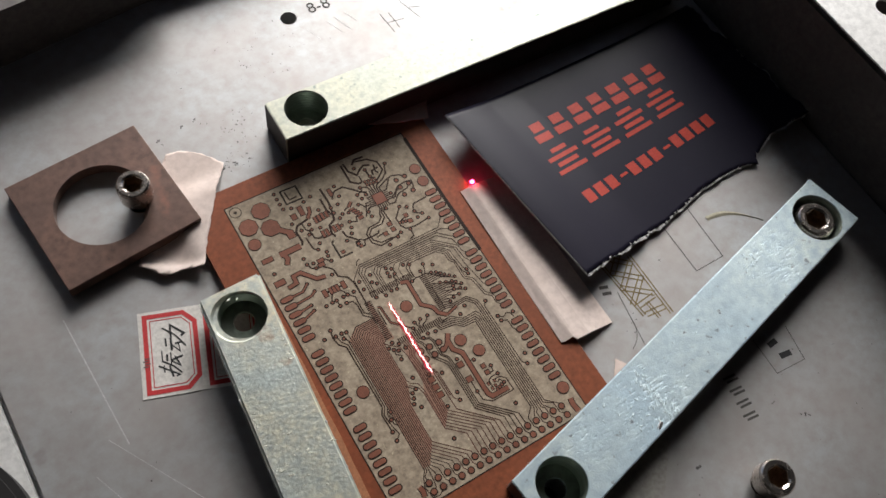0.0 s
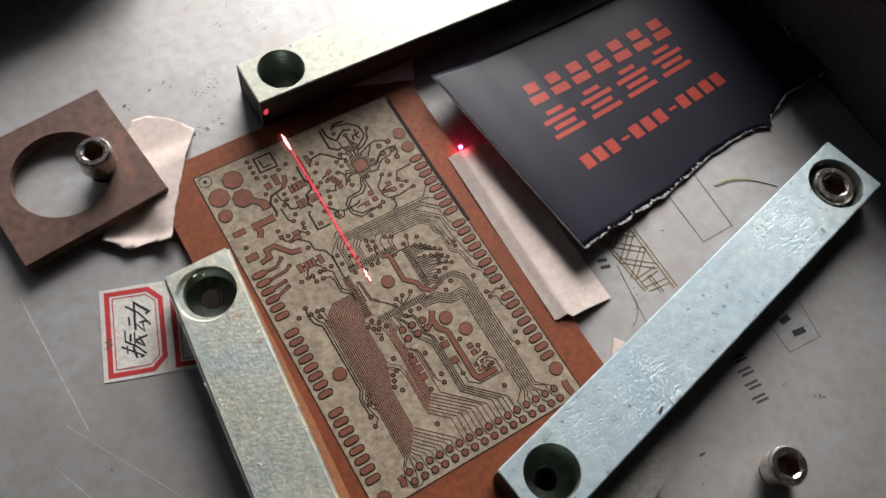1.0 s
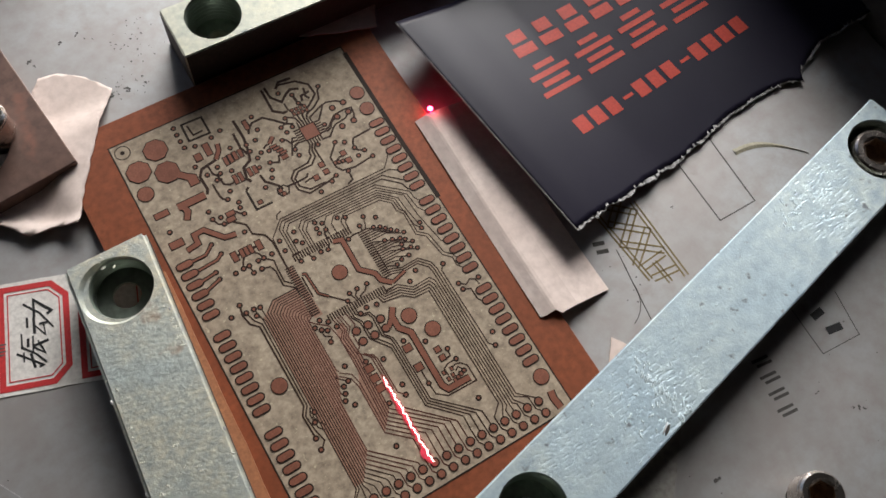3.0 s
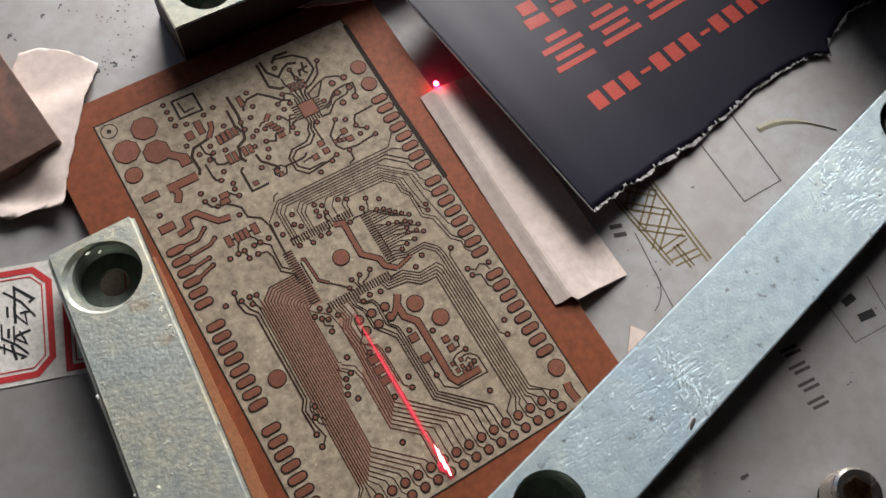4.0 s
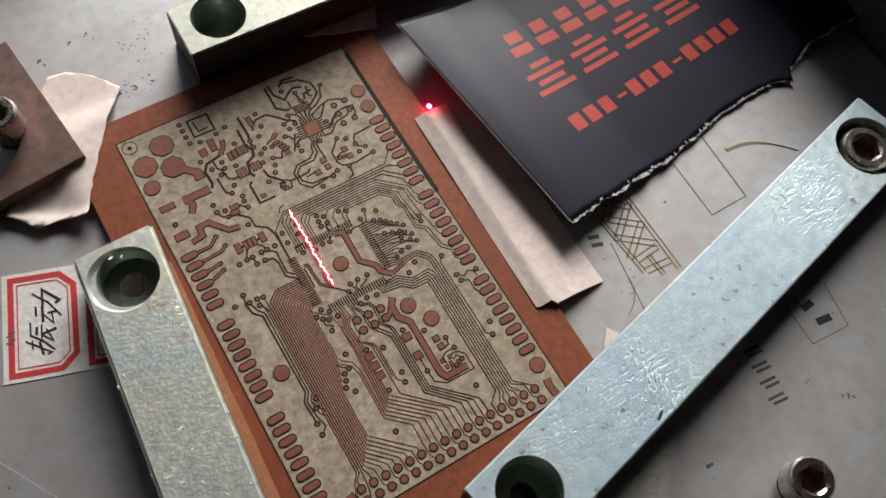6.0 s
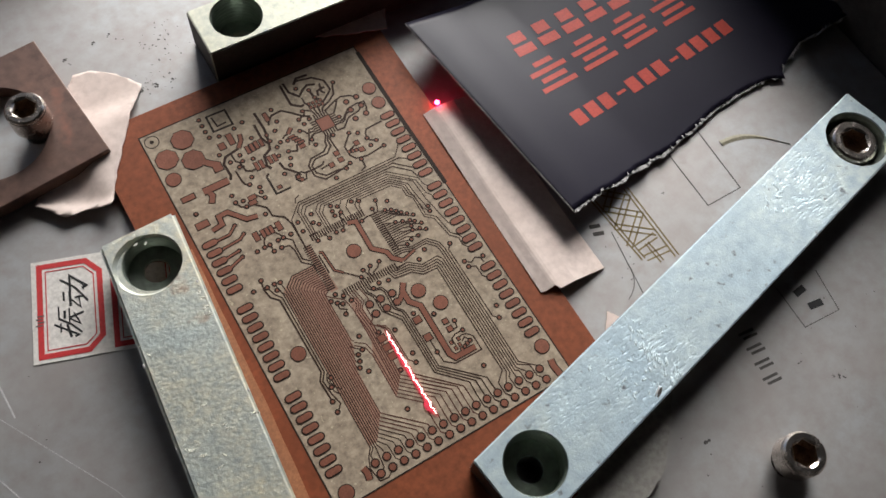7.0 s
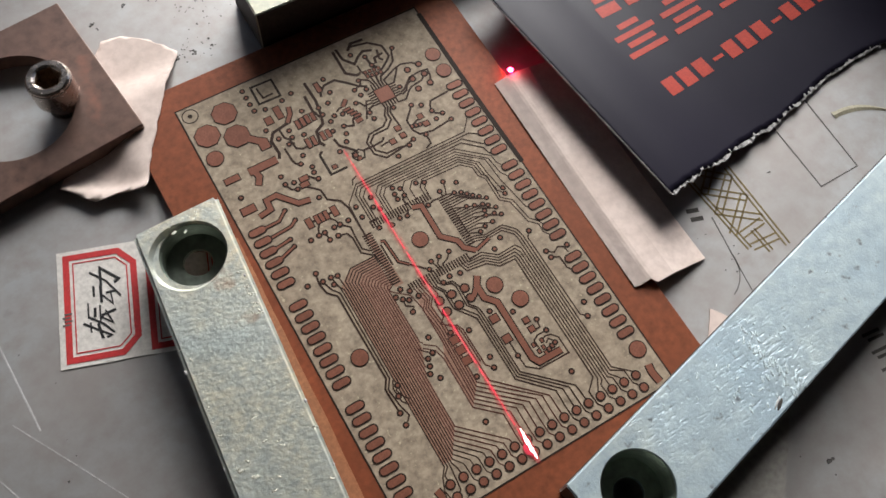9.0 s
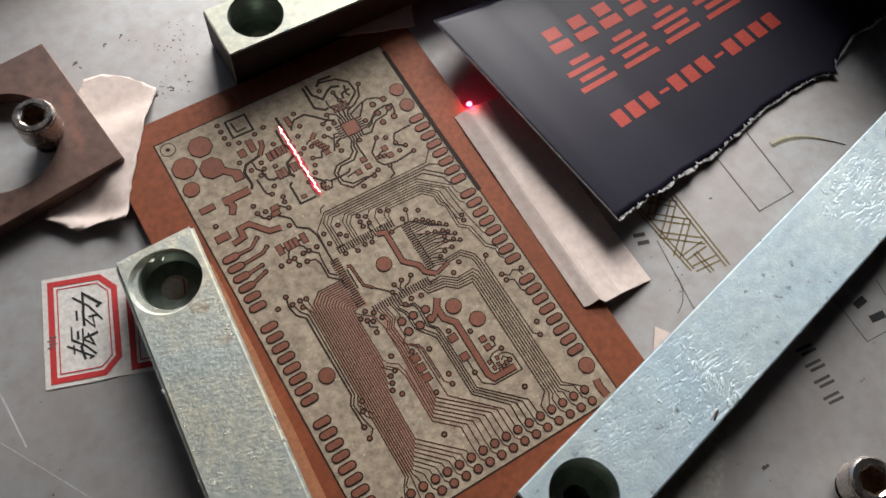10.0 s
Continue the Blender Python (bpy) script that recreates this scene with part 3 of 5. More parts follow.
def black_card():
    card = thing("advert_card", 0, 0, 0, "glossy black printed card with torn white edges", "card")
    nx, ny = 170, 44
    rng = random.Random(11)
    low_edge = [rng.uniform(-0.003, 0.003) for i in range(nx + 1)]
    end_edge = [0.006 * math.sin(j * 0.5) + rng.uniform(-0.004, 0.004) for j in range(ny + 1)]
    tear = ((0.0, 0.0), (0.15, 0.0), (0.34, -0.015), (0.5, 0.013), (0.63, -0.005), (0.70, -0.03), (0.73, -0.068), (0.742, -0.028), (0.84, 0.033), (1.0, -0.007))
    for i in range(nx + 1):
        a = i / nx
        for (a0, v0), (a1, v1) in zip(tear, tear[1:]):
            if a0 <= a <= a1:
                low_edge[i] += v0 + (v1 - v0) * (a - a0) / (a1 - a0)
                break
        low_edge[i] += 0.007 * noise.noise(Vector((a * 9, 0.5, 0)))

    def sheet(extra, dz, thick, jag):
        b = bmesh.new()
        r2 = random.Random(17)
        grids = []
        jl = [max(0.02, 0.40 + 1.1 * noise.noise(Vector((i * 0.09, 3.0, 0))) + 0.8 * noise.noise(Vector((i * 0.33, 3.0, 0))) + r2.uniform(-0.12, 0.12) + 0.9 * max(0, noise.noise(Vector((i * 0.16, 7.0, 0)))) * (i < 50)) for i in range(nx + 1)]
        je = [max(0.05, 0.3 + 0.9 * noise.noise(Vector((j * 0.3, 5.0, 0))) + r2.uniform(-0.3, 0.3)) for j in range(ny + 1)]
        for lift in (0, -thick):
            g = []
            for i in range(nx + 1):
                col = []
                for j in range(ny + 1):
                    a, v = i / nx, j / ny
                    v = low_edge[i] * (1 - v) + v - extra * jl[i] * (1 - v) ** 6
                    a = a + (end_edge[j] + extra * 0.6 * je[j]) * a ** 8
                    x, y, z = card_at(a, v)
                    col.append(b.verts.new((x, y, z + dz + lift + jag * r2.uniform(-1, 1) * (j == 0))))
                g.append(col)
            for i in range(nx):
                for j in range(ny):
                    b.faces.new((g[i][j], g[i + 1][j], g[i + 1][j + 1], g[i][j + 1]))
            grids.append(g)
        rim = lambda g: [g[i][0] for i in range(nx + 1)] + [g[nx][j] for j in range(1, ny + 1)] + [g[i][ny] for i in range(nx - 1, -1, -1)] + [g[0][j] for j in range(ny - 1, 0, -1)]
        p, q = rim(grids[0]), rim(grids[1])
        for i in range(len(p)):
            j = (i + 1) % len(p)
            b.faces.new((p[i], p[j], q[j], q[i]))
        return b

    part("printed_face", sheet(0.0, 0.012, 0.008, 0.004), CARD, card, smooth=True)
    part("torn_core", sheet(0.017, 0.006, 0.014, 0.02), TORN, card, "torn white paper core")

    edge = bmesh.new()
    rows = []
    for j in range(41):
        x, y, z = card_at(0.0, j / 40)
        rows.append([edge.verts.new((x - 0.012, y, z - 0.004)), edge.verts.new((x - 0.012, y, z + 0.010)), edge.verts.new((x + 0.004, y, z + 0.016))])
    for p, q in zip(rows, rows[1:]):
        for k in (0, 1):
            edge.faces.new((p[k], p[k + 1], q[k + 1], q[k]))
    part("cut_edge", edge, TORN, card, "thin pale cut edge")

    def bar(x, y, turn, u0, u1, v0, v1):
        """A printed bar in the frame of a line of print that starts at (x, y) and runs at that angle."""
        b = bmesh.new()
        c, s = math.cos(radians(turn)), math.sin(radians(turn))
        rows = []
        for i in range(4):
            row = []
            for v in (v0, v1):
                w = u0 + (u1 - u0) * i / 3
                px, py = x + c * w - s * v, y + s * w + c * v
                up = (py + 1.2) / 4.4
                a = (px - 3.44 + 0.58 * up) / 6.87
                k = card_drop(a) / 14
                row.append(b.verts.new((px + (px + 3) * k, py + (py + 5) * k, card_z(a, up) + 0.020)))
            rows.append(row)
        for p, q in zip(rows, rows[1:]):
            b.faces.new((p[0], q[0], q[1], p[1]))
        return b

    # the printing stands as plain red bars
    for k in range(7):
        u = k * 0.545
        part("print_bar", join(bar(4.40, 1.74, 3.2, u, u + 0.40, 0.0, 0.20), bar(4.40, 1.74, 3.2, u + 0.06, u + 0.36, 0.27, 0.50)), RED_INK, card)
    for k in range(4):
        u = k * 0.96
        part("print_bar", join(*[bar(4.36, 0.87, 4.6, u + d, u + e, f, f + 0.10) for d, e, f in ((0.0, 0.76, 0.0), (0.12, 0.66, 0.18), (0.0, 0.78, 0.36), (0.2, 0.6, 0.54))]), RED_INK, card)
    for start, count in ((0, 3), (4, 3), (8, 4)):
        for k in range(count):
            u = (start + k) * 0.325
            part("print_bar", bar(4.52, 0.05, 5.8, u, u + 0.235, 0.0, 0.30), RED_INK, card)
        if start:
            u = start * 0.325
            part("print_bar", bar(4.52, 0.05, 5.8, u - 0.28, u - 0.08, 0.12, 0.18), RED_INK, card)


black_card()


# ---- paper label on the plate ----
def paper_label():
    s = thing("paper_label", -4.83, 0.67, PLATE, "white paper label with red frames and black handwriting", "label", turn=-18.8)
    part("sheet", slab(ragged([(0, 0), (2.3, 0), (2.3, 1.66), (0, 1.66)], True, 0.3, 0.006, 9), 0.001, 0.010), LABEL, s)
    for k in range(2):
        x0, x1, y0, y1, c = 0.12 + k * 1.08, 1.0 + k * 1.08, 0.10, 1.56, 0.2
        b = bmesh.new()
        ribbon(b, [(x0, y0), (x1 - c, y0), (x1, y0 + c), (x1, y1 - c), (x1 - c, y1), (x0, y1)], 0.085, 0.008, 0.014, True)
        part("printed_frame", b, LABEL_RED, s)
        b = bmesh.new()
        d = 0.09
        ribbon(b, [(x0 + d, y0 + d), (x1 - c - d * 0.4, y0 + d), (x1 - d, y0 + c + d * 0.4), (x1 - d, y1 - c - d * 0.4), (x1 - c - d * 0.4, y1 - d), (x0 + d, y1 - d)], 0.016, 0.008, 0.014, True)
        part("thin_frame", b, LABEL_RED, s)
    # two handwritten characters, stroke by stroke, written along the label's long way
    strokes = ([(0.02, 0.28), (0.15, 0.31)], [(0.10, 0.40), (0.08, 0.02), (0.03, 0.07)], [(0.0, 0.12), (0.17, 0.21)], [(0.19, 0.34), (0.39, 0.38)], [(0.21, 0.34), (0.19, 0.14), (0.13, -0.02)],
               [(0.24, 0.26), (0.36, 0.28)], [(0.20, 0.18), (0.42, 0.22)], [(0.27, 0.19), (0.25, 0.02), (0.32, 0.08)], [(0.29, 0.18), (0.44, 0.0)], [(0.38, 0.14), (0.31, 0.08)],
               [(0.50, 0.31), (0.64, 0.34)], [(0.46, 0.20), (0.68, 0.25)], [(0.57, 0.22), (0.50, 0.05), (0.66, 0.11)], [(0.61, 0.16), (0.68, 0.04)], [(0.68, 0.24), (0.92, 0.29), (0.86, 0.02), (0.79, 0.07)],
               [(0.81, 0.42), (0.77, 0.18), (0.64, -0.04)])
    c, d = math.cos(radians(80)), math.sin(radians(80))
    for k, line in enumerate(strokes):
        turned = [((u - 0.46) * 1.02 + 0.35 * (v - 0.2), v - 0.2) for u, v in line]
        b = ribbon(bmesh.new(), [(0.56 + c * u - d * v, 0.84 + d * u + c * v) for u, v in turned], 0.023 + 0.007 * (k % 3), 0.008, 0.013 + 0.0002 * k)
        part("pen_stroke", b, INK, s, "black handwritten stroke")
    for k in range(4):
        b = bmesh.new()
        quad(b, 0.10 + 0.025 * (k % 2), 0.60 + 0.05 * k, 0.10, 0.022, 0.012, 0.0165)
        part("stamp_bar", b, DIRT, s, "small grey stamped bar")


paper_label()


# ---- etched marks, scratches and a fibre on the plate ----
def marks():
    z0, z1 = PLATE - 0.01, PLATE + 0.003

    def etched(name, lines, width, mat, label, category="marking"):
        b = bmesh.new()
        for line in lines:
            ribbon(b, line, width, z0, z1)
        tagged(part(name, b, mat), label, category, kind="structure")

    etched("etched_rectangle", [[(5.78, -0.3), (5.76, -2.16), (6.48, -2.16), (6.55, -0.3)]], 0.018, ETCH, "thin rectangle etched on the steel plate")
    tower = []

    def double(a, b, gap=0.05):
        d = (Vector(b) - Vector(a)).normalized()
        s = Vector((-d.y, d.x)) * gap
        for k in (-1, 1):
            tower.append([tuple(Vector(a) + s * k), tuple(Vector(b) + s * k)])

    for y in (-0.95, -1.32, -1.69):
        double((4.12 + 0.06 * (y + 1.3), y), (4.66, y - 0.44))
        double((4.12 + 0.06 * (y + 1.3), y - 0.44), (4.66, y))
    double((4.18, -2.20), (4.62, -2.16))
    double((4.22, -2.42), (4.66, -2.46))
    double((4.06, -1.05), (4.18, -2.42), 0.03)
    double((4.70, -1.2), (4.71, -2.64), 0.035)
    double((4.40, -2.2), (4.43, -2.6), 0.03)
    etched("etched_lattice", tower, 0.027, ETCH_GOLD, "lattice of crossing lines etched on the steel plate")
    etched("etched_box", [[(5.80, -3.9), (5.77, -4.68), (6.47, -4.73), (6.60, -4.0)]], 0.012, ETCH, "thin box etched round a mark on the plate")
    # a sign and a name stand as plain bars
    etched("etched_sign", [[(6.0, -4.16), (6.22, -4.14)], [(6.06, -4.44), (6.32, -4.48)]], 0.12, INK, "two dark blocks etched in a box on the plate")
    for k in range(4):
        x, y = 4.87 - 0.045 * k, -4.24 - 0.255 * k
        etched("etched_bar", [[(x - 0.15, y), (x + 0.13, y - 0.03)], [(x - 0.12, y - 0.09), (x + 0.14, y - 0.12)]], 0.045, ETCH, "grey bar etched on the steel plate")
    etched("etched_arc", [[(3.35 + 0.55 * math.cos(a), -2.35 + 0.55 * math.sin(a)) for a in [math.radians(-70 + 12 * i) for i in range(7)]]], 0.014, ETCH, "thin arc etched on the plate")
    etched("etched_arc", [[(4.0 - 0.2 * f, -1.75 - 1.2 * f) for f in (0, 0.25, 0.5, 0.75, 1)]], 0.012, ETCH, "thin line etched on the plate")
    e = thing("etched_number", 2.15, 7.42, PLATE, "outlined digits etched beside a hole in the plate", "marking", turn=-2)
    lettering("digits", "8-8", 0.42, ETCH, e, upose(0, 0, 0.004), 0.002)
    etched("dark_blot", [[(3.72, -1.50), (3.90, -1.56)], [(3.70, -1.64), (3.88, -1.70)]], 0.07, ETCH, "dark smudged mark on the steel plate", "stain")
    for line, w in (([(-5.47, 2.75), (-5.40, 1.4), (-5.33, 0.06)], 0.022), ([(-6.0, -0.2), (-5.3, -1.9)], 0.014), ([(-5.6, 0.3), (-4.5, -1.6), (-4.2, -2.4)], 0.012),
                    ([(2.3, 7.0), (2.5, 6.5)], 0.014), ([(2.1, 6.95), (2.3, 6.5)], 0.012), ([(1.6, 6.9), (1.75, 6.5)], 0.010), ([(2.6, 7.0), (2.75, 6.6)], 0.010)):
        etched("scratch", [line], w, SCRATCH, "bright scratch in the steel plate", "scratch")
    etched("etched_sketch", [[(3.3, 6.6), (3.35, 6.0)], [(3.3, 6.3), (3.75, 6.25)], [(3.5, 6.55), (3.52, 6.05)], [(3.9, 6.8), (4.1, 6.1)], [(4.0, 6.5), (4.3, 6.4)]], 0.014, ETCH, "faint sketchy lines etched on the plate")
    # dark flecks of dirt scattered in patches
    rng = random.Random(21)
    b = bmesh.new()
    for cx, cy, sx, sy, n in ((-0.9, 5.2, 0.5, 0.5, 40), (-1.3, 4.45, 0.35, 0.2, 22), (0.2, 6.8, 1.6, 0.8, 40), (4.5, -6.3, 2.5, 1.8, 16), (7.0, -5.0, 2.0, 1.6, 14), (-5.4, -0.5, 0.8, 2.2, 14), (3.9, -2.3, 0.3, 0.4, 10)):
        for i in range(n):
            x, y = rng.gauss(cx, sx * 0.5), rng.gauss(cy, sy * 0.5)
            disc(b, x, y, rng.uniform(0.004, 0.015), z0, z1 + 0.002, 6, rng.uniform(0.4, 1.4))
    for x, y, size in ((3.21, -5.28, 0.034), (5.30, -5.10, 0.03), (5.70, -5.57, 0.026), (5.62, -5.53, 0.02), (5.76, -5.62, 0.02), (-1.89, 5.72, 0.02), (-1.62, 5.75, 0.03), (-2.47, 5.59, 0.03), (-2.42, 5.48, 0.02),
                       (-1.56, 4.40, 0.026), (-1.30, 4.38, 0.03), (-1.0, 4.38, 0.024), (6.9, -2.6, 0.02), (5.2, -1.6, 0.016)):
        for k in range(4):
            disc(b, x + rng.gauss(0, size * 0.8), y + rng.gauss(0, size * 0.8), size * rng.uniform(0.3, 0.8), z0, z1 + 0.002 + 0.0002 * k, 7, rng.uniform(0.5, 1.3))
    tagged(part("dirt_flecks", b, DIRT), "tiny dark flecks of dirt on the steel plate", "dirt", kind="stuff")
    fibre = bmesh.new()
    rows = []
    for i in range(15):
        f = i / 14
        x, y, w = 6.74 + 1.1 * f, -1.30 - 0.62 * f + 0.18 * math.sin(f * 3.1), 0.014 + 0.045 * math.sin(math.pi * min(1.0, 0.25 + f * 0.85)) + 0.02 * (i == 0)
        rows.append([fibre.verts.new((x, y - w, PLATE + 0.004)), fibre.verts.new((x, y, PLATE + 0.018)), fibre.verts.new((x, y + w, PLATE + 0.004))])
    for p, q in zip(rows, rows[1:]):
        for k in (0, 1):
            fibre.faces.new((p[k], p[k + 1], q[k + 1], q[k]))
    tagged(part("dry_fibre", fibre, GRASS), "thin dry curved fibre lying on the steel plate", "fibre")


marks()

# ---- copper board with the engraved circuit ----
HX, HY = 2.0, 3.432
BOARD = thing("circuit_board", 0, 0, PLATE, "copper-clad board with a laser-engraved circuit of brown tracks and pads", "circuit board")
Z = 0.16         # the board's top in its own space


def raised(name, bm, mat, label=""):
    return part(name, bm, mat, BOARD, label)


def board_body():
    b = box(-2.70, -4.95, 0.004, 2.60, 3.86, Z - 0.002, 0.006, 1)
    raised("copper_sheet", cut(b, cylinder(0.62, -4.31, -1, 1, 0.26, 24), cylinder(-2.73, 1.10, -1, 1, 0.26, 24)), COPPER)
    raised("engraved_field", box(-HX, -HY, Z - 0.02, HX, HY, Z + 0.001), LAMINATE, "pale engraved laminate field")
    film = join(slab([(-1.18, -0.14), (-0.96, 0.04), (-0.58, 0.04), (-0.58, -0.44), (-0.66, -0.5), (-0.66, -1.4), (-0.80, -1.75), (-0.82, -2.51), (-1.06, -2.85), (-1.20, -2.85)], Z - 0.01, Z + 0.0013),
                slab([(-0.38, -0.75), (-0.24, -0.75), (-0.27, -2.16), (-0.49, -2.42), (-0.49, -1.7), (-0.40, -1.5)], Z - 0.01, Z + 0.0014),
                slab([(-0.55, 0.34), (-0.47, 0.40), (-0.42, -0.5), (-0.55, -0.5)], Z - 0.01, Z + 0.0015))
    raised("copper_film", film, FILM, "thin reddish copper film left between the tracks")
    rim = bmesh.new()
    ribbon(rim, [(-HX, -HY), (HX, -HY), (HX, HY), (-HX, HY)], 0.022, Z - 0.01, Z + 0.0018, True)
    ribbon(rim, [(HX + 0.005, 0.3), (HX - 0.01, 1.6), (HX + 0.0, 3.3)], 0.075, Z - 0.01, Z + 0.0035)
    raised("burnt_outline", rim, BURN, "dark burnt outline of the engraved field")


board_body()

tracks, fresh, halo, cores = bmesh.new(), bmesh.new(), bmesh.new(), bmesh.new()
T0, T1, T2 = Z - 0.004, Z + 0.0020, Z + 0.0055
LAYER = [0]


def lift(base):
    """Crossing pieces lie a hair over one another."""
    LAYER[0] += 1
    return base + 0.00012 * (LAYER[0] % 23)


def track(pts, w=0.021, into=tracks):
    ribbon(into, pts, w, T0, lift(T1))


def fat(pts, w):
    """A wide copper track with a burnt outline."""
    ribbon(halo, pts, w + 0.034, T0, lift(T1))
    ribbon(cores, pts, w, T0, lift(T2))


def via(x, y, r=0.032):
    disc(halo, x, y, r + 0.014, T0, lift(T1), 12)
    disc(cores, x, y, r - 0.010, T0, lift(T2), 10)


def small_pad(x, y, w, h):
    quad(halo, x, y, w + 0.03, h + 0.03, T0, lift(T1))
    quad(cores, x, y, w, h, T0, lift(T2))


PAD_MESHES = {}


def pad(kind, x, y, turn=0.0):
    """A copper pad of its own with its burnt ring."""
    shapes = {"long": (0.235, 0.092), "round": (0.049, 14), "big_round": (0.110, 28), "octagon": (0.185, 8), "small_octagon": (0.12, 12)}
    if kind not in PAD_MESHES:
        a, c = shapes[kind]
        if kind == "long":
            body, ring = oblong(a, c, -0.004, 0.0085), oblong(a + 0.042, c + 0.042, -0.004, 0.0062)
        else:
            body, ring = bmesh.new(), bmesh.new()
            disc(body, 0, 0, a, -0.004, 0.0085, c)
            disc(ring, 0, 0, a + (0.021 if a < 0.1 else 0.014), -0.004, 0.0062, c)
        made = []
        for bm, mat in ((body, PAD), (ring, BURN)):
            me = bpy.data.meshes.new("pad" if mat is PAD else "pad_ring")
            bmesh.ops.recalc_face_normals(bm, faces=bm.faces)
            bm.to_mesh(me)
            bm.free()
            me.transform(Matrix.Scale(U, 4))
            me.materials.append(mat)
            made.append(me)
        PAD_MESHES[kind] = made
    me, ring = PAD_MESHES[kind]
    p = new("pad", me)
    p.parent, p.matrix_basis = BOARD, upose(x, y, Z, turn)
    q = new("pad_ring", ring)
    q.parent = p


PITCH = 0.181
R_ROWS = [[1.90 - PITCH * i for i in range(8)], [0.34 - PITCH * i for i in range(8)], [-1.31 - PITCH * i for i in range(8)]]
L_ROWS = [[1.14 - 0.174 * i for i in range(6)], [-0.09 - 0.174 * i for i in range(8)], [-1.67 - 0.177 * i for i in range(8)]]
for rows, x in ((R_ROWS, 1.815), (L_ROWS, -1.80)):
    for row in rows:
        for y in row:
            pad("long", x, y)
HEAD_X = [-1.24 + 0.1887 * i for i in range(16)]
for x in HEAD_X:
    pad("round", x, -3.105 - 0.008 * (x + 1.2))
    pad("round", x, -3.275 - 0.014 * (x + 1.2))
for x, y in ((1.82, -2.85), (-1.79, -3.26), (-1.435, -1.125), (0.095, -0.05), (0.64, -1.13), (0.84, -1.47), (1.81, 2.53), (1.81, 2.2)):
    pad("big_round", x, y)
for x, y in ((-1.39, 3.08), (-1.76, 2.85), (-1.39, 2.65)):
    pad("octagon", x, y)
pad("small_octagon", -1.82, 2.46)
fat([(1.82, -3.09), (1.80, -3.2), (1.82, -3.36)], 0.09)
fat([(-1.42, -3.08), (-1.40, -3.17), (-1.42, -3.27)], 0.08)
# target mark in the corner
ring = [(-1.84 + 0.115 * math.cos(a), 3.27 + 0.115 * math.sin(a)) for a in [2 * math.pi * i / 24 for i in range(24)]]
ribbon(halo, ring, 0.016, T0, T1, True)
disc(halo, -1.84, 3.27, 0.035, T0, T1, 12)

# fat shapes by the edge
fat([(-1.30, 2.57), (-1.18, 2.45), (-1.06, 2.36)], 0.10)
small_pad(-1.11, 2.33, 0.14, 0.14)
small_pad(-1.755, 2.04, 0.21, 0.09)
small_pad(-1.76, 1.50, 0.20, 0.11)
fat([(-1.50, 2.03), (-1.06, 2.03)], 0.11)
fat([(-1.43, 2.03), (-1.40, 1.90), (-1.47, 1.78)], 0.08)
fat([(-1.67, 1.33), (-1.49, 1.36), (-1.48, 1.51), (-1.33, 1.52), (-1.11, 1.26), (-0.94, 1.23)], 0.07)
via(-1.77, 1.72)
for k, pts in enumerate(([(-1.71, 1.14), (-1.47, 1.14), (-1.33, 1.25)], [(-1.70, 0.965), (-1.36, 0.99), (-1.27, 1.05)], [(-1.70, 0.79), (-1.46, 0.82)], [(-1.70, 0.62), (-1.55, 0.67), (-1.46, 0.70)])):
    fat(pts, 0.03)
    via(*pts[-1], 0.03)
fat([(0.24, 0.43), (0.37, 0.39), (0.36, -0.15), (0.54, -0.32), (0.56, -0.45), (0.69, -0.57)], 0.065)
fat([(0.50, -0.90), (0.42, -1.02), (0.42, -1.22), (0.54, -1.36), (0.53, -2.25), (0.58, -2.34), (0.93, -2.345)], 0.078)
fat([(0.30, -1.14), (0.39, -1.05)], 0.06)
for x, y in ((0.38, -1.54), (0.38, -1.86), (-0.24, -1.53), (-0.24, -1.69), (-0.24, -1.85)):
    small_pad(x, y, 0.11, 0.10)
for x, y in ((0.26, -0.97), (0.06, -0.96), (-0.13, -0.96), (0.07, -1.14), (-0.12, -1.14), (0.26, -1.13)):
    via(x, y, 0.06)

# main chip: rows of fine pins round a bare square
for i in range(24):
    x = -0.38 + 0.040 * i
    track([(x, 0.41), (x, 0.535)], 0.024)
    track([(x, -0.54), (x, -0.665)], 0.024)
for i in range(22):
    y = 0.37 - 0.039 * i
    track([(-0.585, y), (-0.445, y)], 0.024)
    track([(0.62, y), (0.74, y)], 0.024)


def to_pad(way, column, lower, into=tracks, w=0.0185):
    """A track that ends at a pad of the header; one for the lower row passes beside the pad of the upper row."""
    px = HEAD_X[column]
    if lower:
        track(way + [(px - 0.098, -3.0), (px - 0.092, -3.19), (px - 0.03, -3.27)], w, into)
    else:
        track(way + [(px, -3.07)], w, into)


